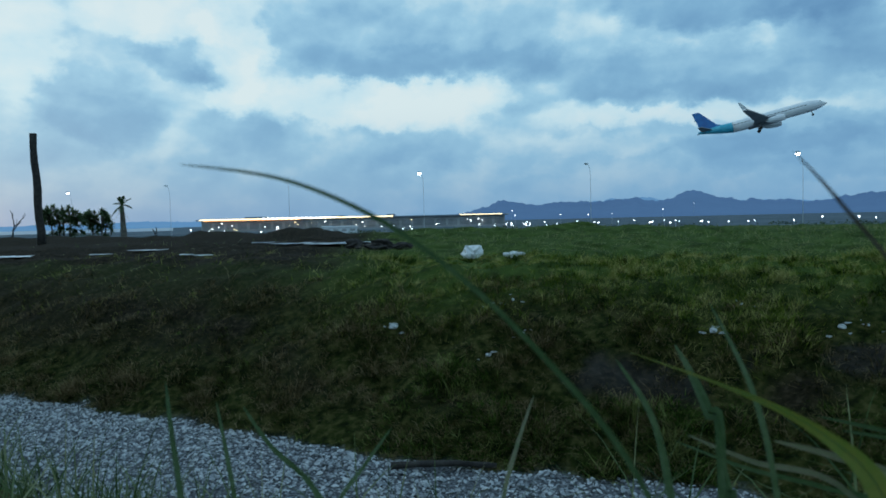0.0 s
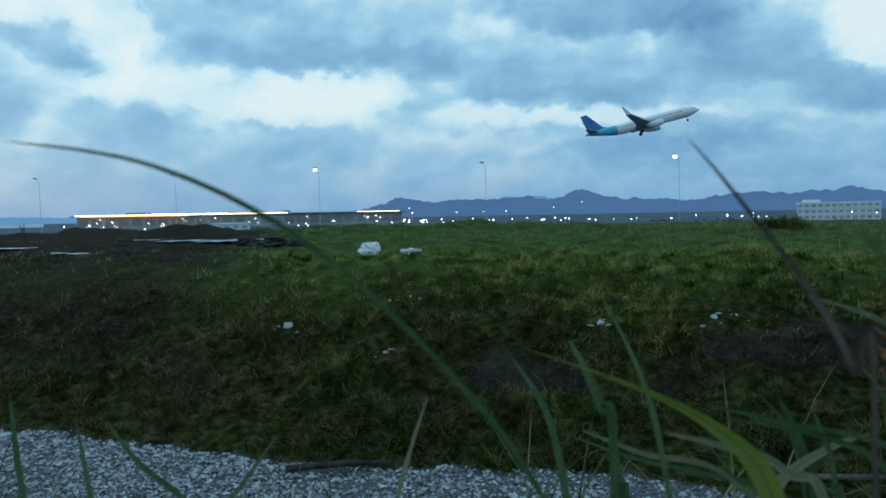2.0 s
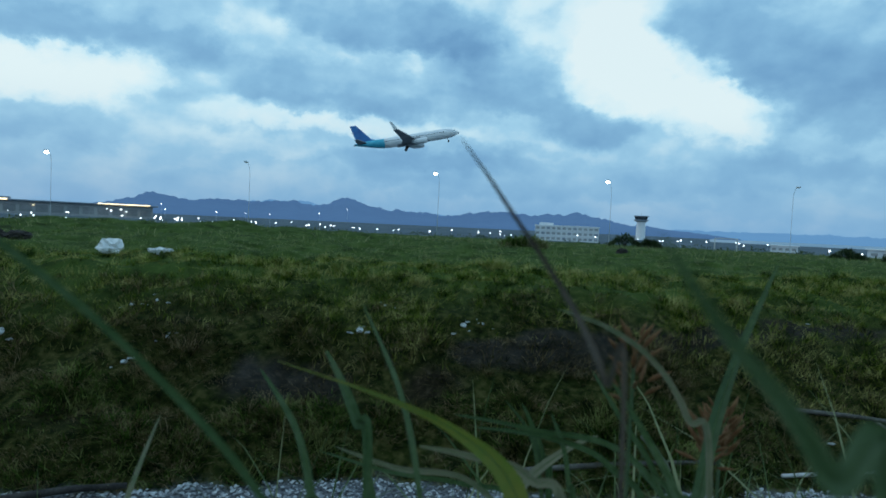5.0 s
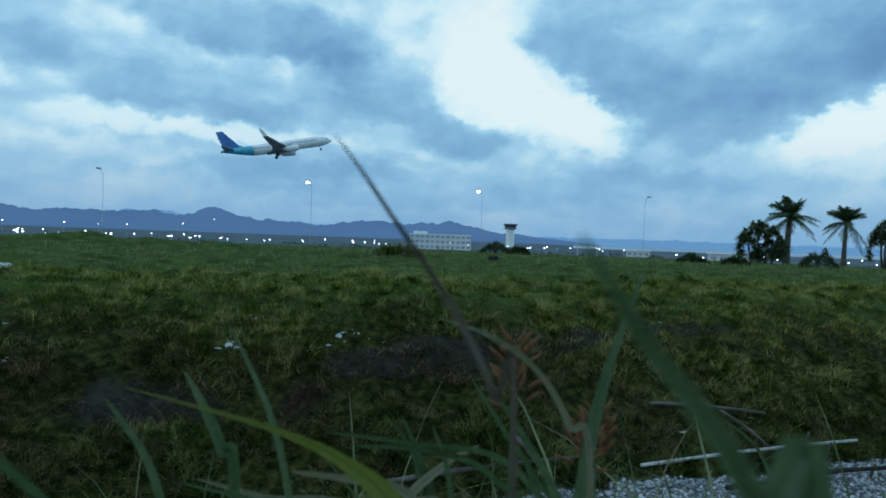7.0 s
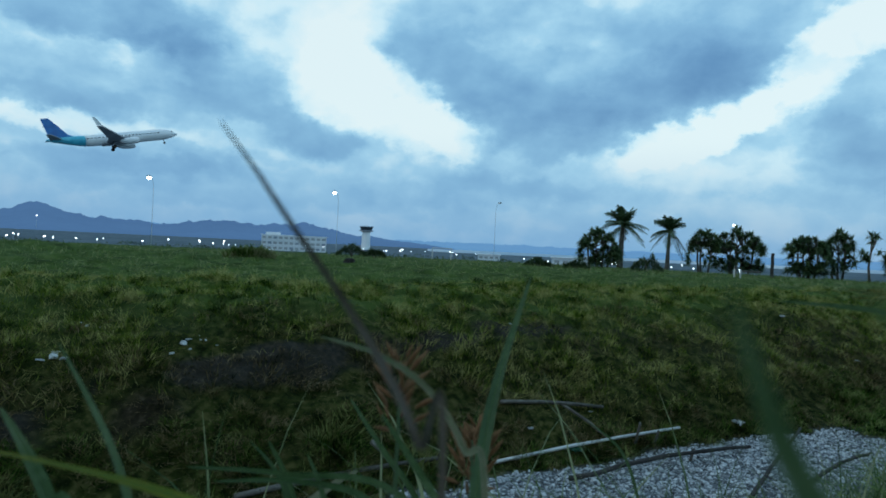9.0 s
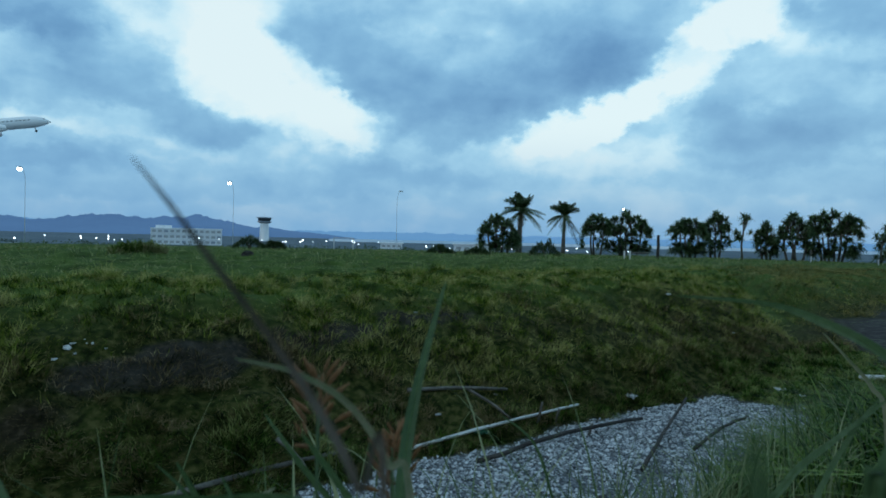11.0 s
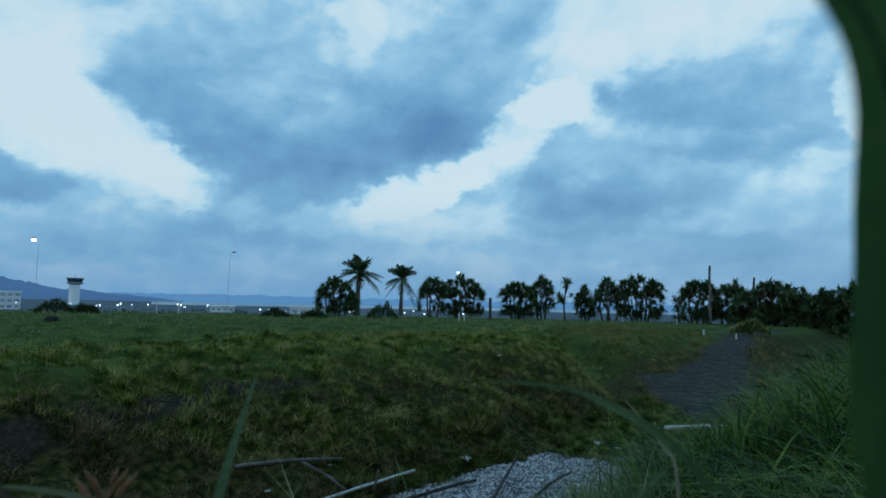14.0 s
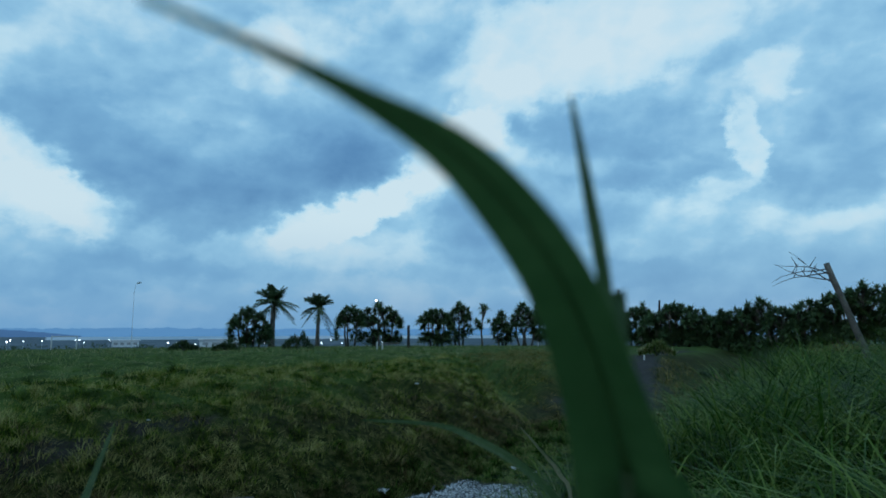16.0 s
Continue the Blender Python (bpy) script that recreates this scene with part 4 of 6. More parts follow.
# ---------------------------------------------------------------- aircraft
def aircraft():
    """The airliner on its climb, wheels still down; its nose points along +y."""
    d0, az, el, heading = 246.0, 26.0, 7.3, 110.0
    at = polar(az, d0 * math.cos(radians(el)), EYE.z + d0 * math.sin(radians(el)))
    t = thing("aircraft", at, "white airliner with blue and teal tail climbing, wheels down", "aircraft")
    t.matrix_world = Matrix.Translation(at) @ Matrix.Rotation(radians(-heading), 4, "Z") @ Matrix.Rotation(radians(13), 4, "X") @ Matrix.Rotation(radians(-4), 4, "Y")

    def body_at(y):
        """Half width of the body and the height of its middle."""
        r = np.interp(y, [-20.0, -18.5, -15.0, -11.0, -7.0, 13.0, 15.5, 17.5, 18.8, 19.5], [0.25, 0.62, 1.15, 1.62, 1.88, 1.88, 1.72, 1.25, 0.72, 0.12])
        z = np.interp(y, [-20.0, -15.0, -9.0, 13.0, 17.0, 19.5], [1.25, 0.75, 0.0, 0.0, -0.12, -0.45])
        return float(r), float(z)

    def shell(name, y0, y1, material, label="", grow=1.0, n=14):
        ys = [y0 + (y1 - y0) * i / n for i in range(n + 1)]
        v, f = tube([(0, y, body_at(y)[1]) for y in ys], [body_at(y)[0] * grow for y in ys], 24)
        return part_np(name, v, f, material, t, label)
    shell("fuselage", -9.0, 19.5, M["aircraft_white"])
    shell("tail_cone", -20.0, -9.0, M["aircraft_teal"], "teal painted tail cone")
    part("belly_fairing", box_bm(3.0, 9.5, 0.9, (0, 0.2, -1.62), 0.4), M["aircraft_grey"], t)

    def slab(name, pts, thick, mat, label="", parent=None):
        bm = bmesh.new()
        face = bm.faces.new([bm.verts.new(p) for p in pts])
        face.normal_update()
        off = face.normal * thick
        for e in bmesh.ops.extrude_face_region(bm, geom=[face])["geom"]:
            if isinstance(e, bmesh.types.BMVert):
                e.co += off
        bmesh.ops.recalc_face_normals(bm, faces=bm.faces[:])
        return part(name, bm, mat, parent or t, label, smooth=False)
    for sgn in (-1, 1):
        wing = slab("wing", [(sgn * 1.5, 4.6, -1.1), (sgn * 6.0, 1.4, -0.6), (sgn * 16.6, -5.2, 1.5), (sgn * 16.6, -6.7, 1.5), (sgn * 6.0, -2.9, -0.6), (sgn * 1.5, -3.0, -1.1)], 0.38, M["aircraft_grey"], "dark grey wing")
        slab("winglet", [(sgn * 16.6, -5.2, 1.6), (sgn * 17.2, -6.9, 4.1), (sgn * 17.2, -7.6, 4.1), (sgn * 16.6, -6.7, 1.6)], 0.14, M["aircraft_white"], "white upturned winglet", wing)
        slab("tailplane", [(sgn * 0.6, -15.2, 1.2), (sgn * 6.8, -18.8, 1.9), (sgn * 6.8, -20.0, 1.9), (sgn * 0.6, -18.8, 1.2)], 0.22, M["aircraft_grey"], "grey tailplane")
        v, f = tube([(sgn * 4.9, 6.1, -1.95), (sgn * 4.9, 5.8, -1.95), (sgn * 4.9, 4.6, -1.95), (sgn * 4.9, 2.4, -1.85), (sgn * 4.9, 1.2, -1.75), (sgn * 4.9, 0.4, -1.7)], [0.86, 1.0, 1.08, 1.0, 0.72, 0.3], 18)
        engine = part_np("engine", v, f, M["aircraft_white"], t)
        v, f = tube([(sgn * 4.9, 6.14, -1.95), (sgn * 4.9, 5.9, -1.95)], [0.84, 0.80], 18)
        part_np("intake", v, f, M["dark_glass"], engine, "dark engine intake")
        part("pylon", box_bm(0.3, 3.0, 0.9, (sgn * 4.9, 2.2, -0.95), 0.08), M["aircraft_grey"], t)
        # window band, in short runs
        for i in range(20):
            y = -8.4 + i * 1.13
            r, z = body_at(y)
            part("window", box_bm(0.06, 0.74, 0.24, (sgn * (r * 0.968), y, z + 0.42), 0.02), M["dark_glass"], t)
        part("cockpit_window", box_bm(0.5, 0.9, 0.36, (sgn * 0.78, 17.35, 0.52), 0.08), M["dark_glass"], t)
        leg, _ = tube([(sgn * 2.8, -1.2, -1.3), (sgn * 2.8, -1.2, -3.1)], [0.16, 0.13], 8)
        part_np("landing_gear_leg", leg, tube([(0, 0, 0), (0, 0, 1)], [1, 1], 8)[1], M["aircraft_grey"], t)
        for dx in (-0.36, 0.36):
            v, f = tube([(sgn * 2.8 + dx - 0.17, -1.2, -3.1), (sgn * 2.8 + dx + 0.17, -1.2, -3.1)], [0.56, 0.56], 14)
            part_np("wheel", v, f, M["dark_wood"], t, "black tyre")
    v, f = tube([(0, 14.6, -1.6), (0, 14.8, -2.9)], [0.12, 0.10], 8)
    part_np("landing_gear_leg", v, f, M["aircraft_grey"], t)
    v, f = tube([(-0.25, 14.8, -2.95), (0.25, 14.8, -2.95)], [0.36, 0.36], 12)
    part_np("wheel", v, f, M["dark_wood"], t, "black tyre")
    fin = slab("fin", [(-0.17, -11.2, 1.5), (-0.17, -13.6, 2.5), (-0.17, -18.2, 8.2), (-0.17, -20.4, 8.2), (-0.17, -18.9, 1.5)], 0.34, M["aircraft_blue"], "blue tail fin with pale stripes")
    for k in range(4):
        z = 2.7 + 1.15 * k
        y0 = -13.9 - 0.78 * (z - 2.5)
        slab("fin_stripe", [(-0.20, y0, z), (-0.20, y0 - 3.4, z - 0.55), (-0.20, y0 - 3.5, z - 0.30)], 0.40, M["aircraft_teal"], "pale blue stripe", fin)
    return t


aircraft()


# ---------------------------------------------------------------- trees
def leaf_rosette(center, axis_up, n, length, width, rng, spread=1.0):
    """Long strap leaves bursting from one point: vertices and quads."""
    verts, faces = [], []
    for i in range(n):
        th = rng.uniform(0, 2 * math.pi)
        ph = math.acos(rng.uniform(-0.35, 1.0)) * spread
        d = Vector((math.sin(ph) * math.cos(th), math.sin(ph) * math.sin(th), math.cos(ph)))
        L, w = length * rng.uniform(0.7, 1.2), width * rng.uniform(0.8, 1.2)
        side = d.cross(Vector((0, 0, 1)))
        side = side.normalized() if side.length > 0.05 else Vector((1, 0, 0))
        o = len(verts)
        for k in range(3):
            f = k / 2
            p = Vector(center) + d * (L * f) + Vector((0, 0, -0.28 * L * f ** 2.4))
            ww = w * (1 - f * 0.9) * 0.5
            verts += [p - side * ww, p + side * ww]
        faces += [(o + 2 * k, o + 2 * k + 1, o + 2 * k + 3, o + 2 * k + 2) for k in range(2)]
    return verts, faces


def pandanus(az, dist, top_el, width, heads, seed, label="dark screw pine with forked grey stems and strap leaves", skirt=0.35):
    rng = random.Random(seed)
    base = on_ground(az, dist, -0.05)
    height = EYE.z + dist * math.tan(radians(top_el)) - base.z - 0.10
    t = thing("pandanus_tree", base, label, "tree", "trees behind the field")
    a = radians(az)
    side = Vector((math.cos(a), -math.sin(a), 0))
    fwd = Vector((math.sin(a), math.cos(a), 0))
    stems, crown, dry = [], [], []
    forks = []
    for i in range(heads):
        u = (i + 0.5) / heads * 2 - 1 + rng.uniform(-0.2, 0.2)
        foot = side * (u * width * 0.20) + fwd * rng.uniform(-0.3, 0.3)
        fork = side * (u * width * 0.30) + fwd * rng.uniform(-0.4, 0.4) + Vector((0, 0, height * rng.uniform(0.42, 0.58)))
        mid = foot.lerp(fork, 0.5) + side * rng.uniform(-0.12, 0.12)
        stems.append(tube([foot, mid, fork], [0.10, 0.08, 0.065], 7))
        forks.append(fork)
    lobes = int(14 + 15 * width) if heads > 1 else 9
    lean = rng.uniform(-0.15, 0.15)
    for i in range(lobes):
        u = (i + rng.random()) / lobes * 2 - 1
        deep = rng.uniform(-1, 1)
        arch = math.sqrt(max(0.0, 1 - 0.80 * (u - lean) ** 2)) * (1 - 0.12 * abs(deep))
        low = 0.36 + 0.10 * math.sin(u * 4 + seed)
        z = height * (low + (1.0 - low) * (arch - 0.08) * rng.random() ** 0.6) - 0.20 + rng.uniform(-0.12, 0.12)
        o = side * (u * (width * 0.5 - 0.15)) + fwd * (deep * 0.9) + Vector((0, 0, z))
        fork = min(forks, key=lambda q: (q - o).length)
        if z > fork.z:
            stems.append(tube([fork, fork.lerp(o, 0.55) + Vector((0, 0, -0.1)), o], [0.06, 0.045, 0.035], 6))
        crown.append(leaf_rosette(o, None, 40, 0.60 * rng.uniform(0.85, 1.2), 0.15, rng))
        if rng.random() < 0.10:
            dry.append(leaf_rosette(o + Vector((0, 0, -0.35)), None, 9, 0.45, 0.06, rng, 1.4))
    for _ in range(int(heads * skirt * 4)):
        o = side * rng.uniform(-0.45, 0.45) * width + fwd * rng.uniform(-0.6, 0.6) + Vector((0, 0, rng.uniform(0.1, 0.32) * height))
        crown.append(leaf_rosette(o, None, 48, 0.7, 0.13, rng))
    v, f = joined(stems)
    part_np("trunk", v, f, M["bark"], t)
    v, f = joined(crown)
    part_np("crown", v, f, M["leaf_dark"], t)
    if dry:
        v, f = joined(dry)
        part_np("dry_leaves", v, f, M["leaf_dry"], t, "pale dry leaves")
    return t


def coconut_palm(az, dist, top_el, seed, lean=0.0, fronds=15, frond=1.9, blown=0.5, thick=0.2):
    rng = random.Random(seed)
    base = on_ground(az, dist, -0.05)
    t = thing("coconut_palm", base, "coconut palm with a pale ringed trunk and ragged wind-blown fronds", "tree", "palms")
    a = radians(az)
    side = Vector((math.cos(a), -math.sin(a), 0))
    fwd = Vector((math.sin(a), math.cos(a), 0))
    h = EYE.z + dist * math.tan(radians(top_el)) - base.z - frond * 0.78
    pts, rad = [], []
    for i in range(15):
        f = i / 14
        pts.append(side * (lean * f ** 1.5) + Vector((0, 0, h * f)))
        rad.append(thick * (1.25 - 0.6 * f) * (1 + 0.07 * (i % 2)))
    v, f = tube(pts, rad, 10)
    part_np("trunk", v, f, M["bark"], t)
    top = pts[-1]
    for k in range(fronds):
        th = 2 * math.pi * k / fronds + rng.uniform(-0.2, 0.2)
        rise = rng.uniform(-0.5, 1.2) if k % 2 else rng.uniform(0.85, 1.5)
        d = (side * (math.cos(th) - 0.15 * blown) + fwd * math.sin(th) * 0.9).normalized()
        L = frond * rng.uniform(0.8, 1.15)
        spine = []
        for i in range(9):
            g = i / 8
            spine.append(top + d * (L * math.cos(rise * 0.9) * g) + Vector((0, 0, L * (math.sin(rise) * g - 0.50 * g * g * (1.2 - 0.35 * rise)))))
        pieces = [tube(spine, [0.035 * (1 - 0.8 * i / 8) for i in range(9)], 5)]
        verts, faces = [], []
        for i in range(1, 27):
            g = i / 27
            j = min(int(g * 8), 7)
            p = spine[j].lerp(spine[j + 1], g * 8 - j)
            run = (spine[j + 1] - spine[j]).normalized()
            for sg in (-1, 1):
                sd = run.cross(Vector((0, 0, 1))).normalized() * sg
                ll = 0.62 * frond / 1.9 * math.sin(math.pi * (0.12 + 0.85 * g)) * rng.uniform(0.75, 1.1)
                tip = p + sd * ll * 0.72 + run * ll * 0.55 + Vector((0, 0, -0.5 * ll * rng.uniform(0.4, 1.2)))
                w = run * 0.032
                o = len(verts)
                mid = p.lerp(tip, 0.5) + Vector((0, 0, 0.04))
                verts += [p - w, p + w, mid + w, mid - w, tip]
                faces += [(o, o + 1, o + 2, o + 3), (o + 3, o + 2, o + 4)]
        pieces.append((verts, faces))
        v, f = joined(pieces)
        part_np("frond", v, f, M["leaf_palm"], t)
    dead = leaf_rosette(top + Vector((0, 0, -0.5)), None, 14, 1.0, 0.10, rng, 1.6)
    part_np("dry_leaves", *dead, M["leaf_dry"], t, "hanging dry fronds")
    return t


def shrub(az, dist, width, height, seed, material="shrub", label="low green shrub in the grass", z_off=0.0, n=900, leaf=0.10):
    rng = np.random.default_rng(seed)
    base = on_ground(az, dist, z_off)
    t = thing("shrub", base, label, "shrub", "shrubs")
    a = radians(az)
    u = rng.uniform(-1, 1, n)
    top = height * (1 - np.abs(u) ** 2.2) * (0.75 + 0.25 * vnoise(u * 3 + seed, u * 0, seed))
    z = top * rng.uniform(0, 1, n) ** 0.6
    dpt = rng.uniform(-0.35, 0.35, n) * width * 0.6
    x, y = u * width * 0.5 * math.cos(a) + dpt * math.sin(a), -u * width * 0.5 * math.sin(a) + dpt * math.cos(a)
    v, f = strips(np.stack([x, y, z], -1), rng.uniform(0, 6.28, n), rng.uniform(0.6, 1.4, n) * leaf * 3, rng.uniform(0.7, 1.3, n) * leaf * 0.6, rng.uniform(0.3, 1.3, n), 2, rng)
    part_np("foliage", v, f, M[material], t)
    v, f = joined([tube([(0, 0, -0.05), (0.15 * i - 0.3, 0.1, height * 0.6)], [0.04, 0.02], 5) for i in range(5)])
    part_np("stem", v, f, M["bark"], t)
    return t


# palms and screw pines beyond the field
coconut_palm(68.1, 60, 4.45, 1, 0.15, 34, 2.4, thick=0.24)
coconut_palm(71.9, 62, 3.85, 2, 0.1, 28, 2.1, blown=1.6, thick=0.17)
pandanus(66.4, 58, 2.75, 3.7, 5, 21, "broad dark screw pine beside a palm", 1.6)
pandanus(74.6, 60, 3.05, 2.7, 3, 22, skirt=0.2)
pandanus(77.2, 61, 3.20, 4.4, 5, 23, skirt=2.0)
pandanus(82.1, 60, 2.85, 3.3, 5, 24, skirt=1.8)
pandanus(84.1, 62, 3.25, 2.5, 3, 25, skirt=1.0)
pandanus(86.1, 59, 3.45, 1.5, 1, 26, "slender forked screw pine", 0.0)
pandanus(87.8, 60, 2.30, 1.9, 3, 27, skirt=0.8)
pandanus(89.8, 59, 3.05, 2.9, 4, 28, skirt=0.2)
pandanus(92.3, 60, 3.50, 4.2, 6, 29, skirt=1.6)
pandanus(95.4, 61, 2.00, 1.1, 1, 30, "slender forked screw pine", 0.6)
pandanus(97.0, 58, 3.20, 3.1, 4, 31, skirt=1.8)
pandanus(99.2, 57, 3.00, 3.0, 4, 32, skirt=1.8)
for i, (az, el) in enumerate(((101.0, 2.05), (102.6, 3.15), (104.6, 2.45), (106.4, 2.5), (108.2, 3.2), (110.2, 2.75), (112.0, 3.25), (114.0, 3.8), (116.0, 4.2), (118.5, 3.8), (121.5, 3.8))):
    pandanus(az, 55 - i * 0.8, el, 3.6, 5, 40 + i, "dense dark screw pine in a row of trees", 3.4)
# trees on the far left
pandanus(-30.3, 75, 2.25, 4.0, 4, 61, skirt=0.8)
pandanus(-27.9, 78, 1.95, 3.0, 4, 62, skirt=0.6)
coconut_palm(-26.1, 76, 2.6, 63, -0.1, 9, 1.4, blown=1.5, thick=0.28)

shrub(70.3, 42, 1.9, 1.3, 71, label="low round shrub beside the palms")
shrub(45.0, 46, 2.2, 0.80, 72, "shrub", "dark low shrub at the field's edge")
shrub(47.0, 48, 1.6, 0.6, 73, "shrub", "dark low shrub at the field's edge")
shrub(61.3, 44, 1.9, 0.55, 74)
shrub(64.5, 40, 1.5, 0.45, 75)
shrub(100.6, 34, 1.7, 0.75, 76, "top_grass", "pale green grassy tussock beside the track")
shrub(104.8, 30, 2.6, 0.35, 77)
shrub(104.2, 13.5, 2.6, 0.45, 79, "bank_grass", "brown dry weeds beside the track", n=1500, leaf=0.06)
shrub(107.5, 12.0, 1.8, 0.45, 80, "bank_grass", "brown dry weeds beside the track", n=1200, leaf=0.06)
shrub(36.5, 22, 1.6, 0.30, 78, "top_grass", "low grassy tussock on the field")


# ---------------------------------------------------------------- posts and dead wood
def wooden_post(az, dist, el_top, radius, label, lean=0.0, mat="dark_wood", seed=0, broken=True):
    rng = random.Random(seed)
    base = on_ground(az, dist, -0.1)
    a = radians(az)
    side = Vector((math.cos(a), -math.sin(a), 0))
    h = EYE.z + dist * math.tan(radians(el_top)) - base.z
    pts = [side * (lean * h * (i / 8) + 0.03 * math.sin(i * 1.7) * h / 5) + Vector((0, 0, h * i / 8)) for i in range(9)]
    v, f = tube(pts, [radius * (1.15 - 0.2 * i / 8) for i in range(9)], 10, wobble=0.08, rng=rng)
    ob = part_np("wooden_post", v, f, M[mat])
    ob.location = base
    return tagged(ob, label, "post", "posts")


wooden_post(-31.7, 40, 7.1, 0.18, "tall bare dead palm trunk standing on the flat", -0.03, "dark_wood", 1)
wooden_post(97.75, 50, 3.75, 0.08, "bare dead palm trunk among the trees", 0.0, "bark", 2)
wooden_post(79.7, 48, 0.85, 0.10, "short dark wooden stump by the trees", 0.0, "dark_wood", 3)
wooden_post(101.0, 55, 2.8, 0.08, "thin dark post among the trees", 0.0, "dark_wood", 4)
for az, dist, tall in ((90.9, 52, 0.4), (95.2, 50, 0.4), (97.2, 30, 0.22), (99.6, 30, 0.22)):
    wooden_post(az, dist, math.degrees(math.atan((on_ground(az, dist).z + tall - EYE.z) / dist)), 0.035, "short pale marker post in the grass", 0.0, "pale_wood", int(az))


def bench_frame(az, dist):
    """Two short white posts with a rail."""
    t = thing("post_and_rail", on_ground(az, dist, -0.05), "two short white posts with a low rail", "fence", rz=radians(-az))
    for x in (0, 0.28):
        part("post", box_bm(0.08, 0.08, 0.46, (x, 0, 0.23), 0.012), M["pale_wood"], t)
    part("rail", box_bm(0.95, 0.07, 0.07, (0.75, 0, 0.36), 0.01), M["grey_wood"], t)
    return t


bench_frame(77.0, 36)
gate = thing("goal_frame", on_ground(52.0, 52, -0.05), "thin pale metal frame standing in the grass", "frame", rz=radians(-52))
for x in (0.0, 1.5):
    part("post", box_bm(0.08, 0.08, 1.0, (x, 0, 0.5), 0.01), M["pale_wood"], gate)
part("bar", box_bm(1.5, 0.06, 0.06, (0.75, 0, 0.98), 0.01), M["pale_wood"], gate)


def leaning_trunk():
    """The pale broken trunk leaning out of the near bank, with dead twigs."""
    rng = random.Random(8)
    b0, b1 = polar(116.3, 9.0, -0.1), polar(113.2, 9.0, EYE.z + 9.0 * math.tan(radians(5.5)))
    t = thing("leaning_trunk", b0, "pale broken tree trunk leaning over the grass, bare twigs", "dead tree")
    d = b1 - b0
    v, f = tube([d * (i / 6) + Vector((0.01 * (i % 2), 0, 0)) for i in range(7)], [0.044 - 0.002 * i for i in range(7)], 9, wobble=0.06, rng=rng)
    part_np("trunk", v, f, M["grey_wood"], t)
    side = Vector((math.cos(radians(113)), -math.sin(radians(113)), 0))
    for k in range(5):
        p = d * (0.96 - 0.03 * k)
        pts = [p]
        run = -side * rng.uniform(0.7, 1.0) + Vector((0, 0, rng.uniform(-0.1, 0.5)))
        for i in range(5):
            run = (run + Vector((rng.uniform(-0.2, 0.2), rng.uniform(-0.2, 0.2), rng.uniform(-0.3, 0.3)))).normalized()
            pts.append(pts[-1] + run * 0.13)
        tw = [tube(pts, [0.008, 0.007, 0.0055, 0.004, 0.003, 0.002], 5)]
        for j in (2, 3):
            q = pts[j]
            tw.append(tube([q, q + Vector((rng.uniform(-0.1, 0.1), rng.uniform(-0.1, 0.1), rng.uniform(0.05, 0.2)))], [0.006, 0.002], 4))
        v, f = joined(tw)
        part_np("twig", v, f, M["dark_wood"], t)
    return t


leaning_trunk()


def dead_tree(az, dist, h, seed):
    rng = random.Random(seed)
    t = thing("dead_tree", on_ground(az, dist, -0.05), "bare dead tree with crooked branches", "dead tree")
    pieces = []

    def grow(p, d, L, r, depth):
        pts = [p]
        for i in range(4):
            d = (d + Vector((rng.uniform(-0.3, 0.3), rng.uniform(-0.3, 0.3), rng.uniform(-0.1, 0.25)))).normalized()
            pts.append(pts[-1] + d * L / 4)
        pieces.append(tube(pts, [r * (1 - 0.15 * i) for i in range(5)], 5))
        if depth:
            for _ in range(3):
                grow(pts[rng.randint(2, 4)], (d + Vector((rng.uniform(-1, 1), rng.uniform(-1, 1), rng.uniform(-0.2, 0.7)))).normalized(), L * 0.62, r * 0.5, depth - 1)
    grow(Vector((0, 0, 0)), Vector((0, 0, 1)), h * 0.5, 0.10, 2)
    v, f = joined(pieces)
    part_np("branches", v, f, M["dark_wood"], t)
    return t


dead_tree(-33.6, 62, 2.9, 5)
dead_tree(-23.9, 70, 1.6, 6)


# ---------------------------------------------------------------- litter, sticks and tarps
def crumpled(name, at, size, seed, material, label, category, flat=0.5, rz=0.0):
    """A crumpled bag or scrap of sheet: folded, with ragged rims."""
    bm = bmesh.new()
    off = Vector((seed * 3.1, seed * 1.7, 0))
    if flat > 0.75:
        bmesh.ops.create_icosphere(bm, subdivisions=4, radius=0.5)
        for v in bm.verts:
            p = v.co.copy()
            fold = 1 - abs(noise.noise(p * 2.6 + off)) * 1.7
            crease = 1 - abs(noise.noise(p * 8.5 + off)) * 1.8
            v.co = p * (0.46 + 0.50 * fold + 0.16 * crease + 0.70 * noise.noise(p * 1.9 + off))
            v.co.z = max(v.co.z, -0.25) * flat
    else:
        bmesh.ops.create_grid(bm, x_segments=14, y_segments=14, size=0.5)
        for v in bm.verts:
            p = v.co.copy()
            fold = abs(noise.noise(p * 4.5 + off))
            crease = abs(noise.noise(p * 11 + off))
            rim = 1 + 0.75 * noise.noise(p.normalized() * 2.6 + off)
            v.co = Vector((p.x * rim * (1 - 0.3 * fold), p.y * rim, flat * (0.30 - 1.0 * fold - 0.45 * crease) * (1 - 1.2 * p.length ** 2)))
        bmesh.ops.solidify(bm, geom=bm.faces[:], thickness=0.01)
    ob = part(name, bm, material, None, smooth=False)
    ob.matrix_world = Matrix.Translation(at) @ Matrix.Rotation(rz, 4, "Z") @ Matrix.Diagonal((size[0], size[1], size[2], 1))
    return tagged(ob, label, category, "litter on the bank")


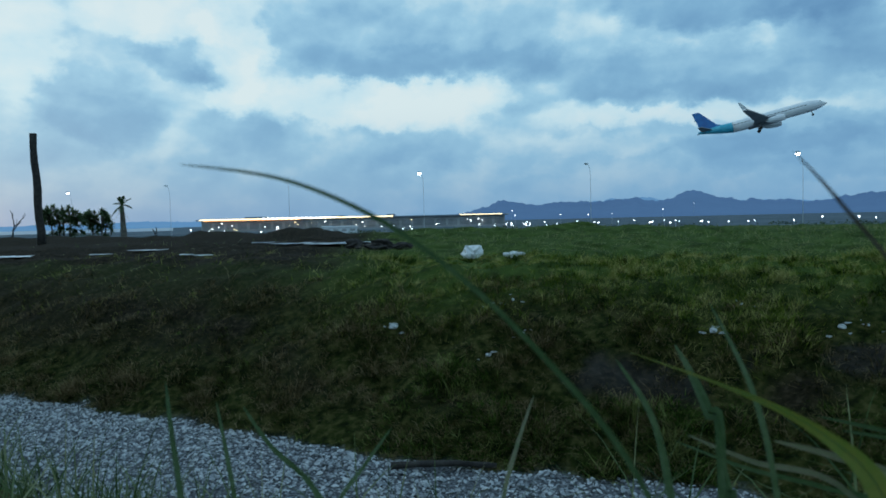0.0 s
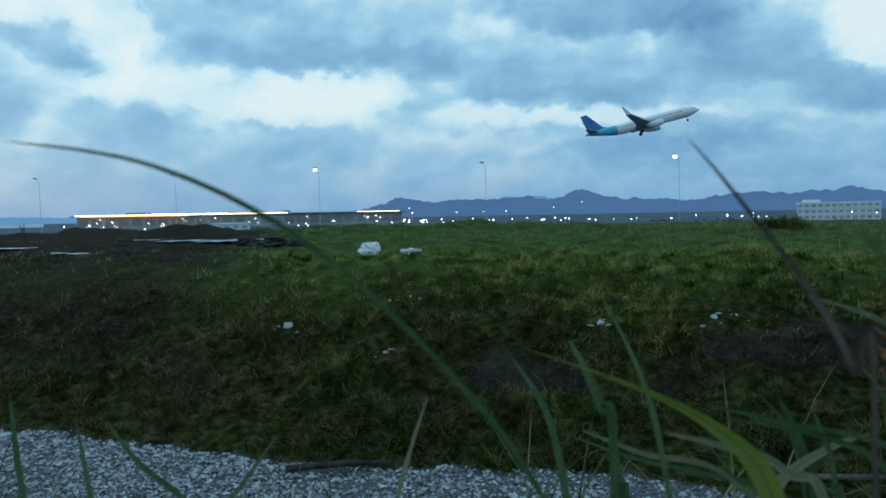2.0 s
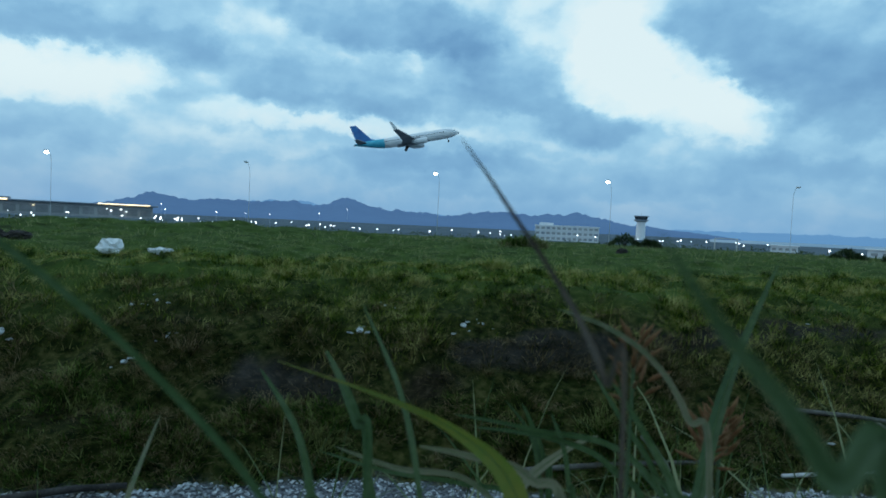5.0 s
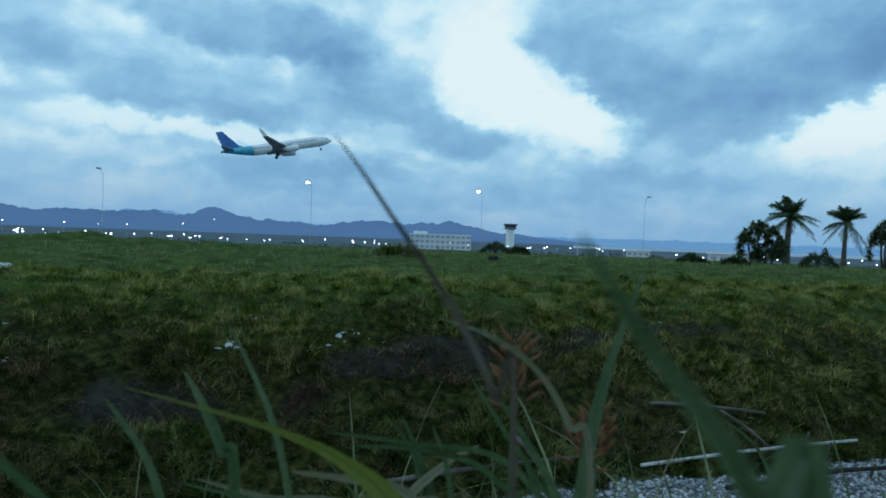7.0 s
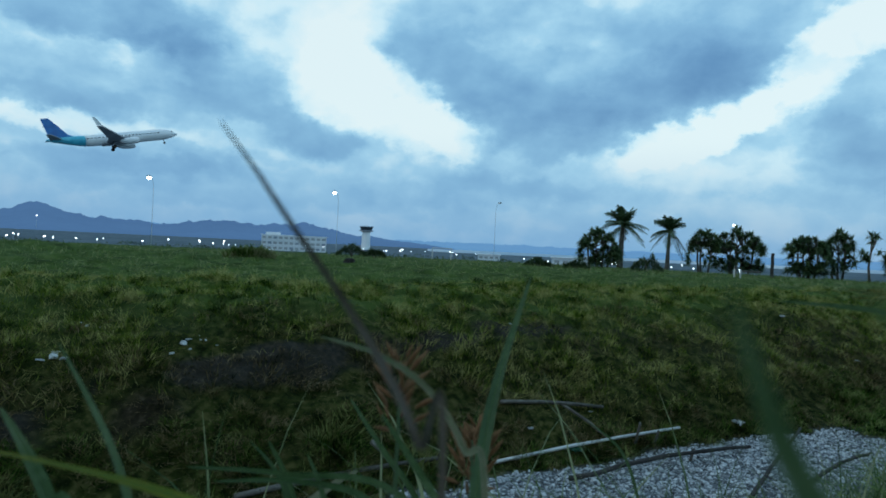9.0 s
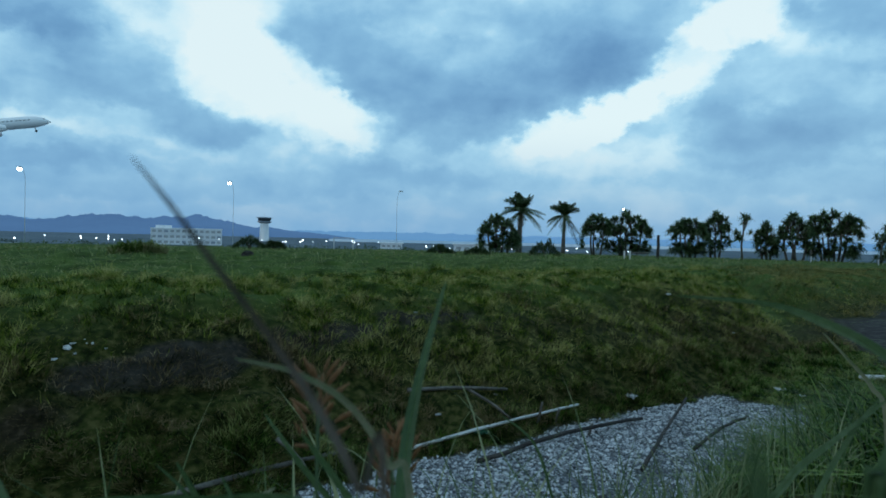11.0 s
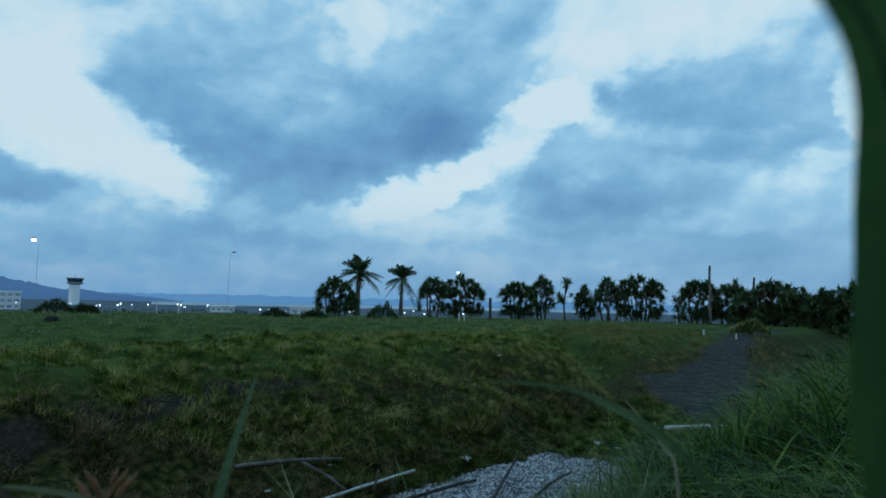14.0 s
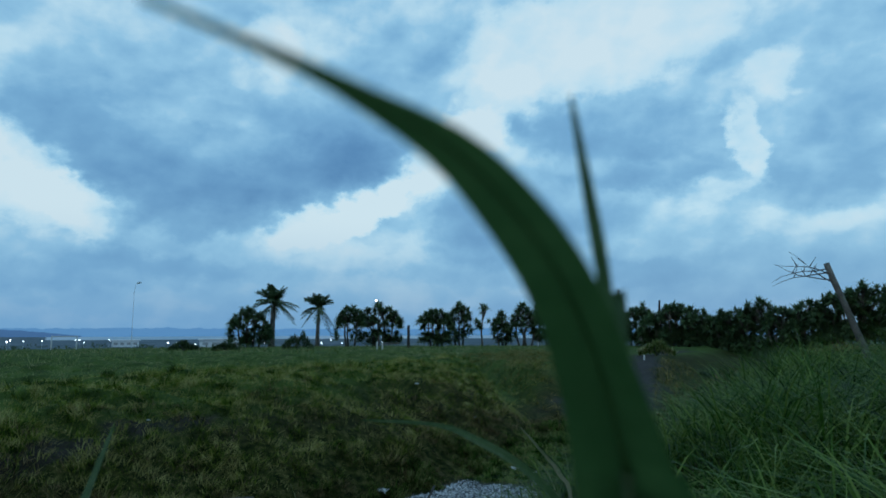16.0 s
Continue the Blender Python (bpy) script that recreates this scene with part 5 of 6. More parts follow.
def cast(az, el, up=0.0):
    """Where the way from the camera meets the ground."""
    a, e = radians(az), radians(el)
    d = np.linspace(1.5, 60, 1200)
    x, y = EYE.x + d * math.sin(a) * math.cos(e), EYE.y + d * math.cos(a) * math.cos(e)
    z = EYE.z + d * math.sin(e)
    g = land(x, y)[0]
    below = np.nonzero(z < g + 0.0)[0]
    i = below[0] if len(below) else -1
    return Vector((x[i], y[i], g[i] + up))


crumpled("plastic_sack", cast(2.25, -3.6, 0.10), (0.34, 0.28, 0.34), 1, M["plastic_white"], "crumpled white plastic sack lying on the bank's brow", "bag", 0.8)
crumpled("plastic_sack", cast(6.0, -3.6, 0.07), (0.27, 0.18, 0.22), 2, M["plastic_white"], "crumpled white plastic sack with folds in the grass", "bag", 0.7)

LITTER = ((-4.85, -9.5, 0.13), (22.4, -9.7, 0.14), (31.5, -9.1, 0.10), (3.5, -12.0, 0.09), (6.65, -10.2, 0.07), (4.0, -7.5, 0.06), (5.8, -7.2, 0.07), (24.5, -7.4, 0.05), (33.2, -8.8, 0.05), (-25.8, -15.5, 0.16))
for i, (az, el, size) in enumerate(LITTER):
    crumpled("litter_scrap", cast(az, el, size * 0.12), (size * 0.75, size * 0.5, size * 0.6), 10 + i, M["scrap_white"], "small crumpled white plastic scrap on the slope", "litter", 0.8, i * 1.3)
    for k in range(3):
        bit = size * (0.62 - 0.1 * k)
        crumpled("litter_scrap", cast(az + 0.9 * math.sin(i * 2.3 + k * 2.1), el + 0.45 * math.cos(i * 1.7 + k * 2.6), bit * 0.12), (bit, bit * 0.5, bit * 0.9), 200 + i * 3 + k, M["scrap_white"], "tiny torn white plastic scrap in the grass", "litter", 0.7, i + k)
for i, (az, el, size) in enumerate(((80.4, -4.2, 0.10), (77.5, -12.6, 0.16), (88.9, -10.9, 0.16), (90.2, -11.2, 0.10), (60.9, -15.0, 0.07), (58.9, -6.4, 0.05), (66.0, -13.2, 0.05), (97.3, -9.0, 0.20), (85.4, -6.9, 0.06))):
    crumpled("litter_scrap", cast(az, el, size * 0.12), (size, size * 0.8, size * 0.9), 30 + i, M["scrap_white"], "small crumpled white plastic scrap near the ditch bed", "litter", 0.6, i * 0.9)
for i, (az, el, size) in enumerate(((-20.5, -2.5, 0.35), (-21.8, -2.4, 0.22), (-24.5, -1.9, 0.8), (-33.0, -2.0, 1.3), (-28.0, -2.1, 0.5))):
    crumpled("torn_sheet", cast(az, el, 0.02), (size, size * 0.5, 0.12), 50 + i, M["plastic_white"], "torn pale plastic sheet lying flat on the ground", "litter", 0.4)
for i, (az, el, w) in enumerate(((-13.2, -1.75, 1.4), (-10.2, -1.85, 1.5), (-7.6, -1.8, 1.2), (-15.6, -1.6, 1.0))):
    crumpled("tarpaulin", cast(az, el, 0.03), (w * 0.9, w * 0.8, 0.05), 60 + i, M["tarp"], "grey plastic tarpaulin spread over the ground", "tarpaulin", 0.4)
# dark heaped brush debris, under the name driftwood
for i, (az, el, w) in enumerate(((-7.6, -2.3, 0.55), (-5.6, -2.4, 0.6), (-3.8, -2.5, 0.5), (44.7, -1.7, 0.4))):
    crumpled("driftwood", cast(az, el, 0.06), (w, w * 0.7, 0.30), 70 + i, M["dark_wood"], "dark tangled brush debris lying on the brow", "driftwood", 0.8)


crumpled("litter_scrap", cast(64.9, -16.4, 0.02), (0.22, 0.12, 0.10), 91, M["plastic_green"], "dark green plastic scrap lying on gravel", "litter", 0.6, 0.4)


def stick(p0, p1, radius, material, label, bow=0.03, seed=0, category="stick"):
    rng = random.Random(seed)
    a, b = Vector(p0), Vector(p1)
    pts = []
    for i in range(9):
        f = i / 8
        p = a.lerp(b, f) + Vector((rng.uniform(-1, 1), rng.uniform(-1, 1), 0)) * bow * 0.3
        p.z += bow * math.sin(math.pi * f)
        pts.append(p - a)
    v, f = tube(pts, [radius * (0.80 - 0.16 * i / 8) for i in range(9)], 9, wobble=0.08, rng=rng)
    ob = part_np("stick", v, f, material)
    ob.location = a
    return tagged(ob, label, category, "sticks in the ditch")


def bed_stick(az0, el0, az1, el1, radius, material, label, up0=0.04, up1=0.04, seed=0, bow=0.02):
    return stick(cast(az0, el0, up0), cast(az1, el1, up1), radius, material, label, bow, seed)


bed_stick(57.9, -18.2, 73.2, -14.0, 0.023, M["pale_wood"], "long pale bleached bamboo pole lying on gravel", 0.03, 0.06, 1)
bed_stick(64.5, -19.2, 78.4, -14.7, 0.028, M["dark_wood"], "dark crooked branch lying on the gravel bed", 0.05, 0.06, 2, 0.06)
bed_stick(78.4, -18.6, 81.9, -12.9, 0.024, M["dark_wood"], "dark weathered branch leaning on the gravel edge", 0.05, 0.10, 3)
bed_stick(58.3, -13.6, 67.0, -13.0, 0.028, M["grey_wood"], "grey stick lying at the foot of the bank", 0.05, 0.05, 4)
bed_stick(63.6, -13.2, 67.5, -15.6, 0.020, M["grey_wood"], "short grey stick propped in the ditch", 0.06, 0.04, 5)
for az, el, tall in ((69.7, -15.4, 0.24), (74.0, -16.0, 0.14), (71.2, -15.2, 0.16)):
    foot = cast(az, el, -0.02)
    stick(foot, foot + Vector((0.05, -0.03, tall)), 0.018, M["grey_wood"], "short upright grey stick in the gravel", 0.0, int(az))
bed_stick(36.0, -21.2, 53.0, -18.2, 0.030, M["grey_wood"], "long grey weathered pole at the bank's foot", 0.05, 0.05, 8)
bed_stick(47.2, -17.6, 49.5, -19.6, 0.028, M["grey_wood"], "short grey stick propped in the ditch", 0.10, 0.04, 9)
bed_stick(-5.5, -21.4, 4.0, -21.6, 0.036, M["dark_wood"], "dark rotten branch lying on white gravel", 0.04, 0.04, 10)
bed_stick(82.5, -16.5, 86.5, -13.5, 0.022, M["dark_wood"], "dark thin branch on the gravel", 0.05, 0.05, 11, 0.05)
bed_stick(94.0, -9.6, 100.5, -9.0, 0.05, M["pale_wood"], "pale board lying beside the dirt track", 0.05, 0.05, 12)


# ---------------------------------------------------------------- grass
def scatter(rng, n, q0, q1, s0, s1):
    """Random places by run along the ditch (q) and way across it (s)."""
    q, s = rng.uniform(q0, q1, n), rng.uniform(s0, s1, n)
    return NY * q + NX * s, -NX * q + NY * s


def grass(name, n, spread, length, width, bend, material, label, seed, segs=2, keep=None, per=4, patch=0.25, grow=None):
    rng = np.random.default_rng(seed)
    x, y = scatter(rng, n, *spread)
    z, meadow, bare, bed, way = land(x, y)
    burnt = smooth01(0.8, -1.6, x + 0.08 * y + 0.7 * vnoise(x * 0.7, y * 0.7, 77)) * smooth01(46, 34, np.hypot(x, y))
    if material in ("brow_grass", "foot_grass", "top_grass"):
        bare = np.maximum(bare, 1.7 * burnt)
    ok = (bed < 0.35) & (way < 0.15 + 0.5 * rng.uniform(0, 1, n)) & (rng.uniform(0, 1, n) > bare * 0.55)
    if keep is not None:
        ok &= keep(x, y, z, rng)
    x, y = x[ok], y[ok]
    size = np.clip(1 + patch * 1.6 * vnoise(x * 1.1, y * 1.1, seed) + patch * 2 * vnoise(x * 3.9, y * 3.9, seed + 1), 0.3, 2.2)
    if grow is not None:
        size = size * grow(x, y)
    x, y, size = (np.repeat(a, per) for a in (x, y, size))
    k = len(x)
    x, y = x + rng.normal(0, 0.03, k), y + rng.normal(0, 0.03, k)
    z = land(x, y)[0] - 0.015
    v, f = strips(np.stack([x, y, z], -1), rng.uniform(0, 2 * math.pi, k), size * rng.uniform(*length, k), rng.uniform(*width, k), rng.uniform(*bend, k), segs, rng)
    ob = part_np(name, v, f, M[material])
    return tagged(ob, label, "grass", kind="stuff")


def spare_gap(x, y, z, rng):
    return track_at(x, y)[0] > 0.3


def mound(x, y, z, rng):
    """The hump between the gully and the track."""
    side = y - np.interp(x, [g[0] for g in GULLY], [g[1] for g in GULLY])
    return (x > 11.5) & (side < 0.5) & (side > -7) & spare_gap(x, y, z, rng) & (np.degrees(np.arctan2(x, y)) < 99)


def brow_line(x, y):
    """How far up the bank the leafy grass begins: lower along the ditch to the east."""
    return 6.8 - 1.15 * smooth01(2.0, 5.2, NY * x - NX * y)


def upper(x, y, z, rng):
    s = NX * x + NY * y + 0.5 * vnoise(x * 0.8, y * 0.8, 9) + rng.normal(0, 0.25, len(x))
    return (s > brow_line(x, y) - 0.1) & spare_gap(x, y, z, rng) & ~mound(x, y, z, rng) & (worn(x, y) < rng.uniform(0.2, 1.9, len(x)))


def lower(x, y, z, rng):
    s = NX * x + NY * y + 0.5 * vnoise(x * 0.8, y * 0.8, 9) + rng.normal(0, 0.25, len(x))
    return (s <= brow_line(x, y) + 0.1) & spare_gap(x, y, z, rng) & (worn(x, y) < rng.uniform(0.2, 1.9, len(x)))


def clumps(x, y):
    """Grass stands in low tufts a hand wide."""
    return np.clip(1.0 + 1.0 * vnoise(x * 5.0, y * 5.0, 41) + 0.5 * vnoise(x * 2.2, y * 2.2, 42), 0.25, 2.4)


grass("bank_grass", 66000, (-11, 14, 4.75, 7.3), (0.045, 0.110), (0.009, 0.017), (0.5, 1.6), "bank_grass", "short matted green and brown grass on the ditch bank", 101, 1, lower, 4, 0.2, clumps)
grass("brow_grass", 70000, (-12, 22, 5.4, 9.4), (0.060, 0.145), (0.010, 0.019), (0.4, 1.4), "brow_grass", "leafy green grass on the bank's upper slope", 107, 1, upper, 4, 0.2, clumps)
grass("dry_tufts", 6800, (-11, 13, 4.85, 7.6), (0.05, 0.13), (0.005, 0.010), (0.5, 1.6), "dry_grass", "dead brown grass tufts on the bank's face", 121, 2, lambda x, y, z, rng: vnoise(x * 1.3, y * 1.3, 65) + 0.5 * vnoise(x * 4, y * 4, 66) + 1.2 * worn(x, y) > 0.05, 8, 0.3, clumps)


def foot(x, y, z, rng):
    s = NX * x + NY * y + 0.22 * vnoise((NY * x - NX * y) * 0.45, 3.1 + 0 * x, 3)
    return (vnoise(x * 0.8, y * 0.8, 61) + 0.4 * vnoise(x * 3, y * 3, 62) > 0.05 + 0.5 * np.abs(s - 5.45)) | ((s < 5.15) & (vnoise(x * 2.6, y * 2.6, 63) > -0.35)) | ((s < 5.75) & (np.abs(np.degrees(np.arctan2(x, y)) - 28) < 13 + 4 * vnoise(s * 2, x * 2, 64)))


grass("foot_grass", 30000, (-9, 10, 4.8, 6.6), (0.045, 0.12), (0.012, 0.024), (0.4, 1.5), "foot_grass", "lush green grass at the foot of the bank", 113, 1, foot, 4, 0.2, clumps)
grass("mound_grass", 26000, (11, 30, 3.2, 14), (0.07, 0.17), (0.009, 0.015), (0.4, 1.4), "mound_grass", "dry brown-green grass on a low hump beside the track", 108, 1, lambda x, y, z, rng: mound(x, y + 0.8, z, rng), 4, 0.3, clumps)


def right_of_track(x, y, z, rng):
    side = y - np.interp(x, [g[0] for g in TRACK], [g[1] for g in TRACK])
    return (x > 9.5) & (side < -0.2)


def ditch_end(x, y, z, rng):
    return (track_at(x, y)[0] > 0.15) | (x < 11.2)


grass("verge_weeds", 9000, (8.5, 30, -4, 8), (0.08, 0.22), (0.009, 0.016), (0.3, 1.2), "mound_grass", "dark dry weeds on the verge beside the track", 109, 2, right_of_track, 4, 0.5, clumps)
grass("ditch_grass", 9000, (7.4, 12.5, 1.2, 5.3), (0.06, 0.16), (0.010, 0.018), (0.4, 1.4), "foot_grass", "green grass where the gravel bed ends", 110, 2, ditch_end, 4, 0.3, clumps)
grass("gully_grass", 9000, (12, 29, 5.4, 16), (0.08, 0.18), (0.010, 0.016), (0.4, 1.2), "top_grass", "paler green grass along the lip of a gully", 111, 2, lambda x, y, z, rng: (track_at(x, y, GULLY)[0] < 1.2) & (y > np.interp(x, [g[0] for g in GULLY], [g[1] for g in GULLY]) + 0.45), 5, 0.3)
grass("field_grass", 22000, (-14, 32, 9.0, 17), (0.06, 0.15), (0.010, 0.016), (0.5, 1.6), "top_grass", "green grass along the top of the field", 102, 1, spare_gap, 4, 0.3)
grass("field_grass", 16000, (-26, 60, 16, 48), (0.10, 0.25), (0.02, 0.035), (0.3, 1.0), "top_grass", "green grass on the flat field", 103, 1, spare_gap, 3, 0.3)
grass("bank_tussocks", 1300, (-3, 20, 6.6, 9.5), (0.09, 0.18), (0.006, 0.011), (0.5, 1.3), "brow_grass", "taller green grass tussocks near the brow", 104, 3, spare_gap, 6, 0.4)


def rising(x, y):
    return 0.45 + 0.60 * smooth01(94, 112, np.degrees(np.arctan2(x, y)))


def far_scrub():
    """Low dark bushes and weeds between the field and the airport."""
    rng = np.random.default_rng(120)
    n = 9000
    az, d = rng.uniform(-24, 66, n), rng.uniform(150, 330, n)
    clump = vnoise(az * 0.55, d * 0.02, 31) + 0.5 * vnoise(az * 2.1, d * 0.05, 32)
    ok = clump > 0.15
    az, d, clump = az[ok], d[ok], clump[ok]
    x, y = d * np.sin(np.radians(az)), d * np.cos(np.radians(az))
    z = land(x, y)[0] + rng.uniform(0, 1, len(x)) * np.clip(clump, 0, 1) * 1.6
    v, f = strips(np.stack([x, y, z], -1), rng.uniform(0, 6.28, len(x)), rng.uniform(0.5, 1.3, len(x)), rng.uniform(0.3, 0.8, len(x)), rng.uniform(0.4, 1.4, len(x)), 2, rng)
    return tagged(part_np("far_scrub", v, f, M["shrub"]), "dark scrub scattered over the flat airfield edge", "scrub", kind="stuff")


far_scrub()


def near_right(x, y, z, rng):
    a = np.degrees(np.arctan2(x, y))
    d = np.hypot(x, y)
    return (a > 84) & (a < 135) & (d > 1.0 + 0.05 * np.maximum(0, 112 - a)) & (track_at(x, y)[0] > 1.0)


grass("tall_grass", 7500, (1.2, 11, -1.6, 3.1), (0.36, 0.74), (0.006, 0.013), (0.5, 1.5), "tall_grass", "tall arching green grass on the near bank", 105, 4, near_right, 7, 0.2, rising)


def behind(x, y, z, rng):
    return np.hypot(x, y) > 0.45


grass("bank_top_grass", 9000, (-7, 9, -4, 2.6), (0.06, 0.14), (0.006, 0.012), (0.4, 1.3), "tall_grass", "short green grass on the near bank", 112, 1, behind, 3, 0.3)


def near_front(x, y, z, rng):
    a = np.degrees(np.arctan2(x, y))
    d = np.hypot(x, y)
    return (a < 92) & (d > 0.62) & (NX * x + NY * y > 0.35)


grass("near_grass", 3000, (-6, 8, 0.3, 1.7), (0.16, 0.40), (0.003, 0.008), (0.2, 1.0), "near_grass", "green grass on the near edge of the ditch", 106, 5, near_front, 3, 0.2)


# ---------------------------------------------------------------- blades close to the lens
def blade(points, width, material, label, reach=0.38, power=0.62, category="grass blade"):
    """One long leaf through a few points, tip first, folded along its middle, down to the soil."""
    pts = [Vector(p) for p in points]
    last, step = pts[-1], (pts[-1] - pts[-2])
    on = last + step * 0.7
    if last.z > 0.14:
        pts.append(Vector((on.x, on.y, max(min(on.z, last.z * 0.66), last.z - 1.3 * step.length))))
    pts.append(Vector((on.x + step.x * 0.15, on.y + step.y * 0.15, 0.02)))
    curve = []
    for i in range(len(pts) - 1):
        p0, p1, p2, p3 = pts[max(i - 1, 0)], pts[i], pts[i + 1], pts[min(i + 2, len(pts) - 1)]
        for k in range(10):
            t = k / 10
            curve.append(0.5 * ((2 * p1) + (p2 - p0) * t + (2 * p0 - 5 * p1 + 4 * p2 - p3) * t * t + (3 * p1 - p0 - 3 * p2 + p3) * t ** 3))
    curve.append(pts[-1])
    n = len(curve)
    verts, faces = [], []
    for i, p in enumerate(curve):
        d = (curve[min(i + 1, n - 1)] - curve[max(i - 1, 0)]).normalized()
        view = (p - EYE).normalized()
        s = d.cross(view)
        s = s.normalized() if s.length > 0.01 else Vector((1, 0, 0))
        fold = d.cross(s).normalized()
        f = i / (n - 1)
        w = width * min(1.0, (f / reach) ** power + 0.05) * (1 - 0.35 * max(0, f - 0.6)) * 0.5
        turn = 0.35 + 0.25 * math.sin(i * 0.21 + width * 900)
        s = (s * math.cos(turn) + fold * math.sin(turn)).normalized()
        up = s.cross(d).normalized()
        verts += [p - s * w, p - s * w * 0.5 + up * w * 0.10, p + up * w * 0.22, p + s * w * 0.5 + up * w * 0.10, p + s * w]
    for i in range(n - 1):
        for k in range(4):
            faces.append((i * 5 + k, i * 5 + k + 1, i * 5 + k + 6, i * 5 + k + 5))
    ob = part_np("grass_blade", verts, faces, M[material])
    if width > 0.003:
        rib = [Vector(verts[i * 5 + 2]) + (EYE - Vector(verts[i * 5 + 2])).normalized() * 0.0002 for i in range(0, n, 2)]
        v, f = tube(rib, [max(0.0001, min(width * 0.045, 0.0003) * min(1.0, 0.3 + i * 0.12)) for i in range(len(rib))], 5)
        part_np("midrib", v, f, M["blade_rib"], ob, "pale raised midrib")
    return tagged(ob, label, category, "blades before the lens")


GREEN, STRAW = "long green grass blade rising from the near bank", "thin dry straw-coloured grass blade"
blade(((-0.126, 0.315, 0.630), (-0.068, 0.302, 0.619), (-0.014, 0.300, 0.591), (0.041, 0.291, 0.541), (0.088, 0.282, 0.476)), 0.0027, "blade_green", GREEN)
blade(((0.129, 0.453, 0.505), (0.176, 0.389, 0.493), (0.201, 0.349, 0.481), (0.215, 0.320, 0.460), (0.217, 0.305, 0.409)), 0.0120, "blade_yellow", "long yellow-green grass blade with a dry straw tip", 0.5, 1.5)
blade(((0.124, 0.473, 0.496), (0.139, 0.438, 0.463), (0.145, 0.418, 0.413)), 0.0058, "blade_green", GREEN)
blade(((0.187, 0.460, 0.538), (0.195, 0.413, 0.488), (0.195, 0.381, 0.431)), 0.0040, "blade_green", GREEN)
blade(((-0.234, 0.538, 0.472), (-0.219, 0.511, 0.435), (-0.205, 0.490, 0.393)), 0.0051, "blade_green", GREEN)
blade(((-0.212, 0.593, 0.439), (-0.192, 0.556, 0.405), (-0.177, 0.528, 0.376)), 0.0045, "blade_green", GREEN)
blade(((-0.175, 0.553, 0.445), (-0.151, 0.549, 0.411), (-0.113, 0.544, 0.373)), 0.0051, "blade_green", GREEN)
blade(((-0.049, 0.570, 0.419), (-0.075, 0.556, 0.387), (-0.094, 0.543, 0.363)), 0.0045, "blade_green", GREEN)
blade(((0.077, 0.574, 0.443), (0.058, 0.544, 0.408), (0.044, 0.521, 0.374)), 0.0040, "blade_straw", STRAW)
blade(((0.185, 0.437, 0.443), (0.185, 0.431, 0.426), (0.185, 0.424, 0.409)), 0.0070, "blade_green", GREEN)
blade(((0.215, 0.425, 0.450), (0.236, 0.391, 0.451), (0.257, 0.362, 0.445)), 0.0056, "blade_straw", STRAW)
blade(((0.182, 0.491, 0.433), (0.213, 0.453, 0.426), (0.257, 0.414, 0.419)), 0.0040, "blade_straw", STRAW)
blade(((0.097, 0.128, 0.5925), (0.110, 0.126, 0.578), (0.130, 0.119, 0.553)), 0.0060, "blade_green", GREEN, 0.8, 0.9)
blade(((0.143, 0.267, 0.625), (0.152, 0.263, 0.613), (0.161, 0.257, 0.598), (0.170, 0.247, 0.580), (0.178, 0.236, 0.560), (0.181, 0.225, 0.540)), 0.0024, "stalk_dark", "dark dry seed stalk of tall grass", 0.6)
blade(((0.478, 0.359, 0.576), (0.417, 0.347, 0.505), (0.371, 0.330, 0.445)), 0.0083, "blade_green", GREEN)
blade(((0.389, 0.456, 0.480), (0.400, 0.430, 0.444), (0.408, 0.403, 0.412)), 0.0051, "blade_green", GREEN)
blade(((0.296, 0.516, 0.437), (0.334, 0.462, 0.436), (0.367, 0.379, 0.430)), 0.0051, "blade_green", GREEN)
blade(((0.096, 0.107, 0.670), (0.108, 0.089, 0.664), (0.125, 0.075, 0.657), (0.155, 0.062, 0.640), (0.185, 0.050, 0.603)), 0.0220, "blade_broad", "broad green grass blade close before the lens", 0.67, 1.7)
blade(((0.582, 0.208, 0.567), (0.567, 0.144, 0.566), (0.547, 0.11, 0.558), (0.533, 0.076, 0.542), (0.524, 0.046, 0.513)), 0.0062, "blade_green", GREEN)
blade(((0.161, 0.061, 0.682), (0.166, 0.058, 0.666), (0.169, 0.055, 0.647), (0.178, 0.052, 0.625)), 0.0030, "blade_green", GREEN)
blade(((0.277, 0.370, 0.545), (0.304, 0.353, 0.535), (0.326, 0.335, 0.516), (0.338, 0.318, 0.485)), 0.0040, "blade_straw", STRAW)
blade(((1.229, 0.086, 0.476), (1.223, 0.048, 0.434), (1.215, 0.020, 0.399)), 0.0064, "blade_straw", STRAW)
blade(((0.290, 0.475, 0.439), (0.334, 0.441, 0.436), (0.365, 0.406, 0.421)), 0.0051, "blade_green", GREEN)
blade(((0.321, 0.364, 0.498), (0.330, 0.344, 0.470), (0.335, 0.322, 0.440)), 0.0058, "blade_green", GREEN)
blade(((0.339, 0.444, 0.453), (0.342, 0.431, 0.429), (0.340, 0.421, 0.404)), 0.0045, "blade_green", GREEN)
blade(((0.723, 0.051, 0.478), (0.716, 0.089, 0.439), (0.704, 0.128, 0.395)), 0.0064, "blade_green", GREEN)
blade(((0.379, 0.435, 0.434), (0.362, 0.447, 0.423), (0.334, 0.459, 0.400), (0.320, 0.460, 0.380)), 0.0072, "blade_straw", STRAW)
blade(((0.206, 0.587, 0.395), (0.259, 0.559, 0.379), (0.300, 0.513, 0.380), (0.338, 0.470, 0.373)), 0.0045, "blade_green", GREEN)
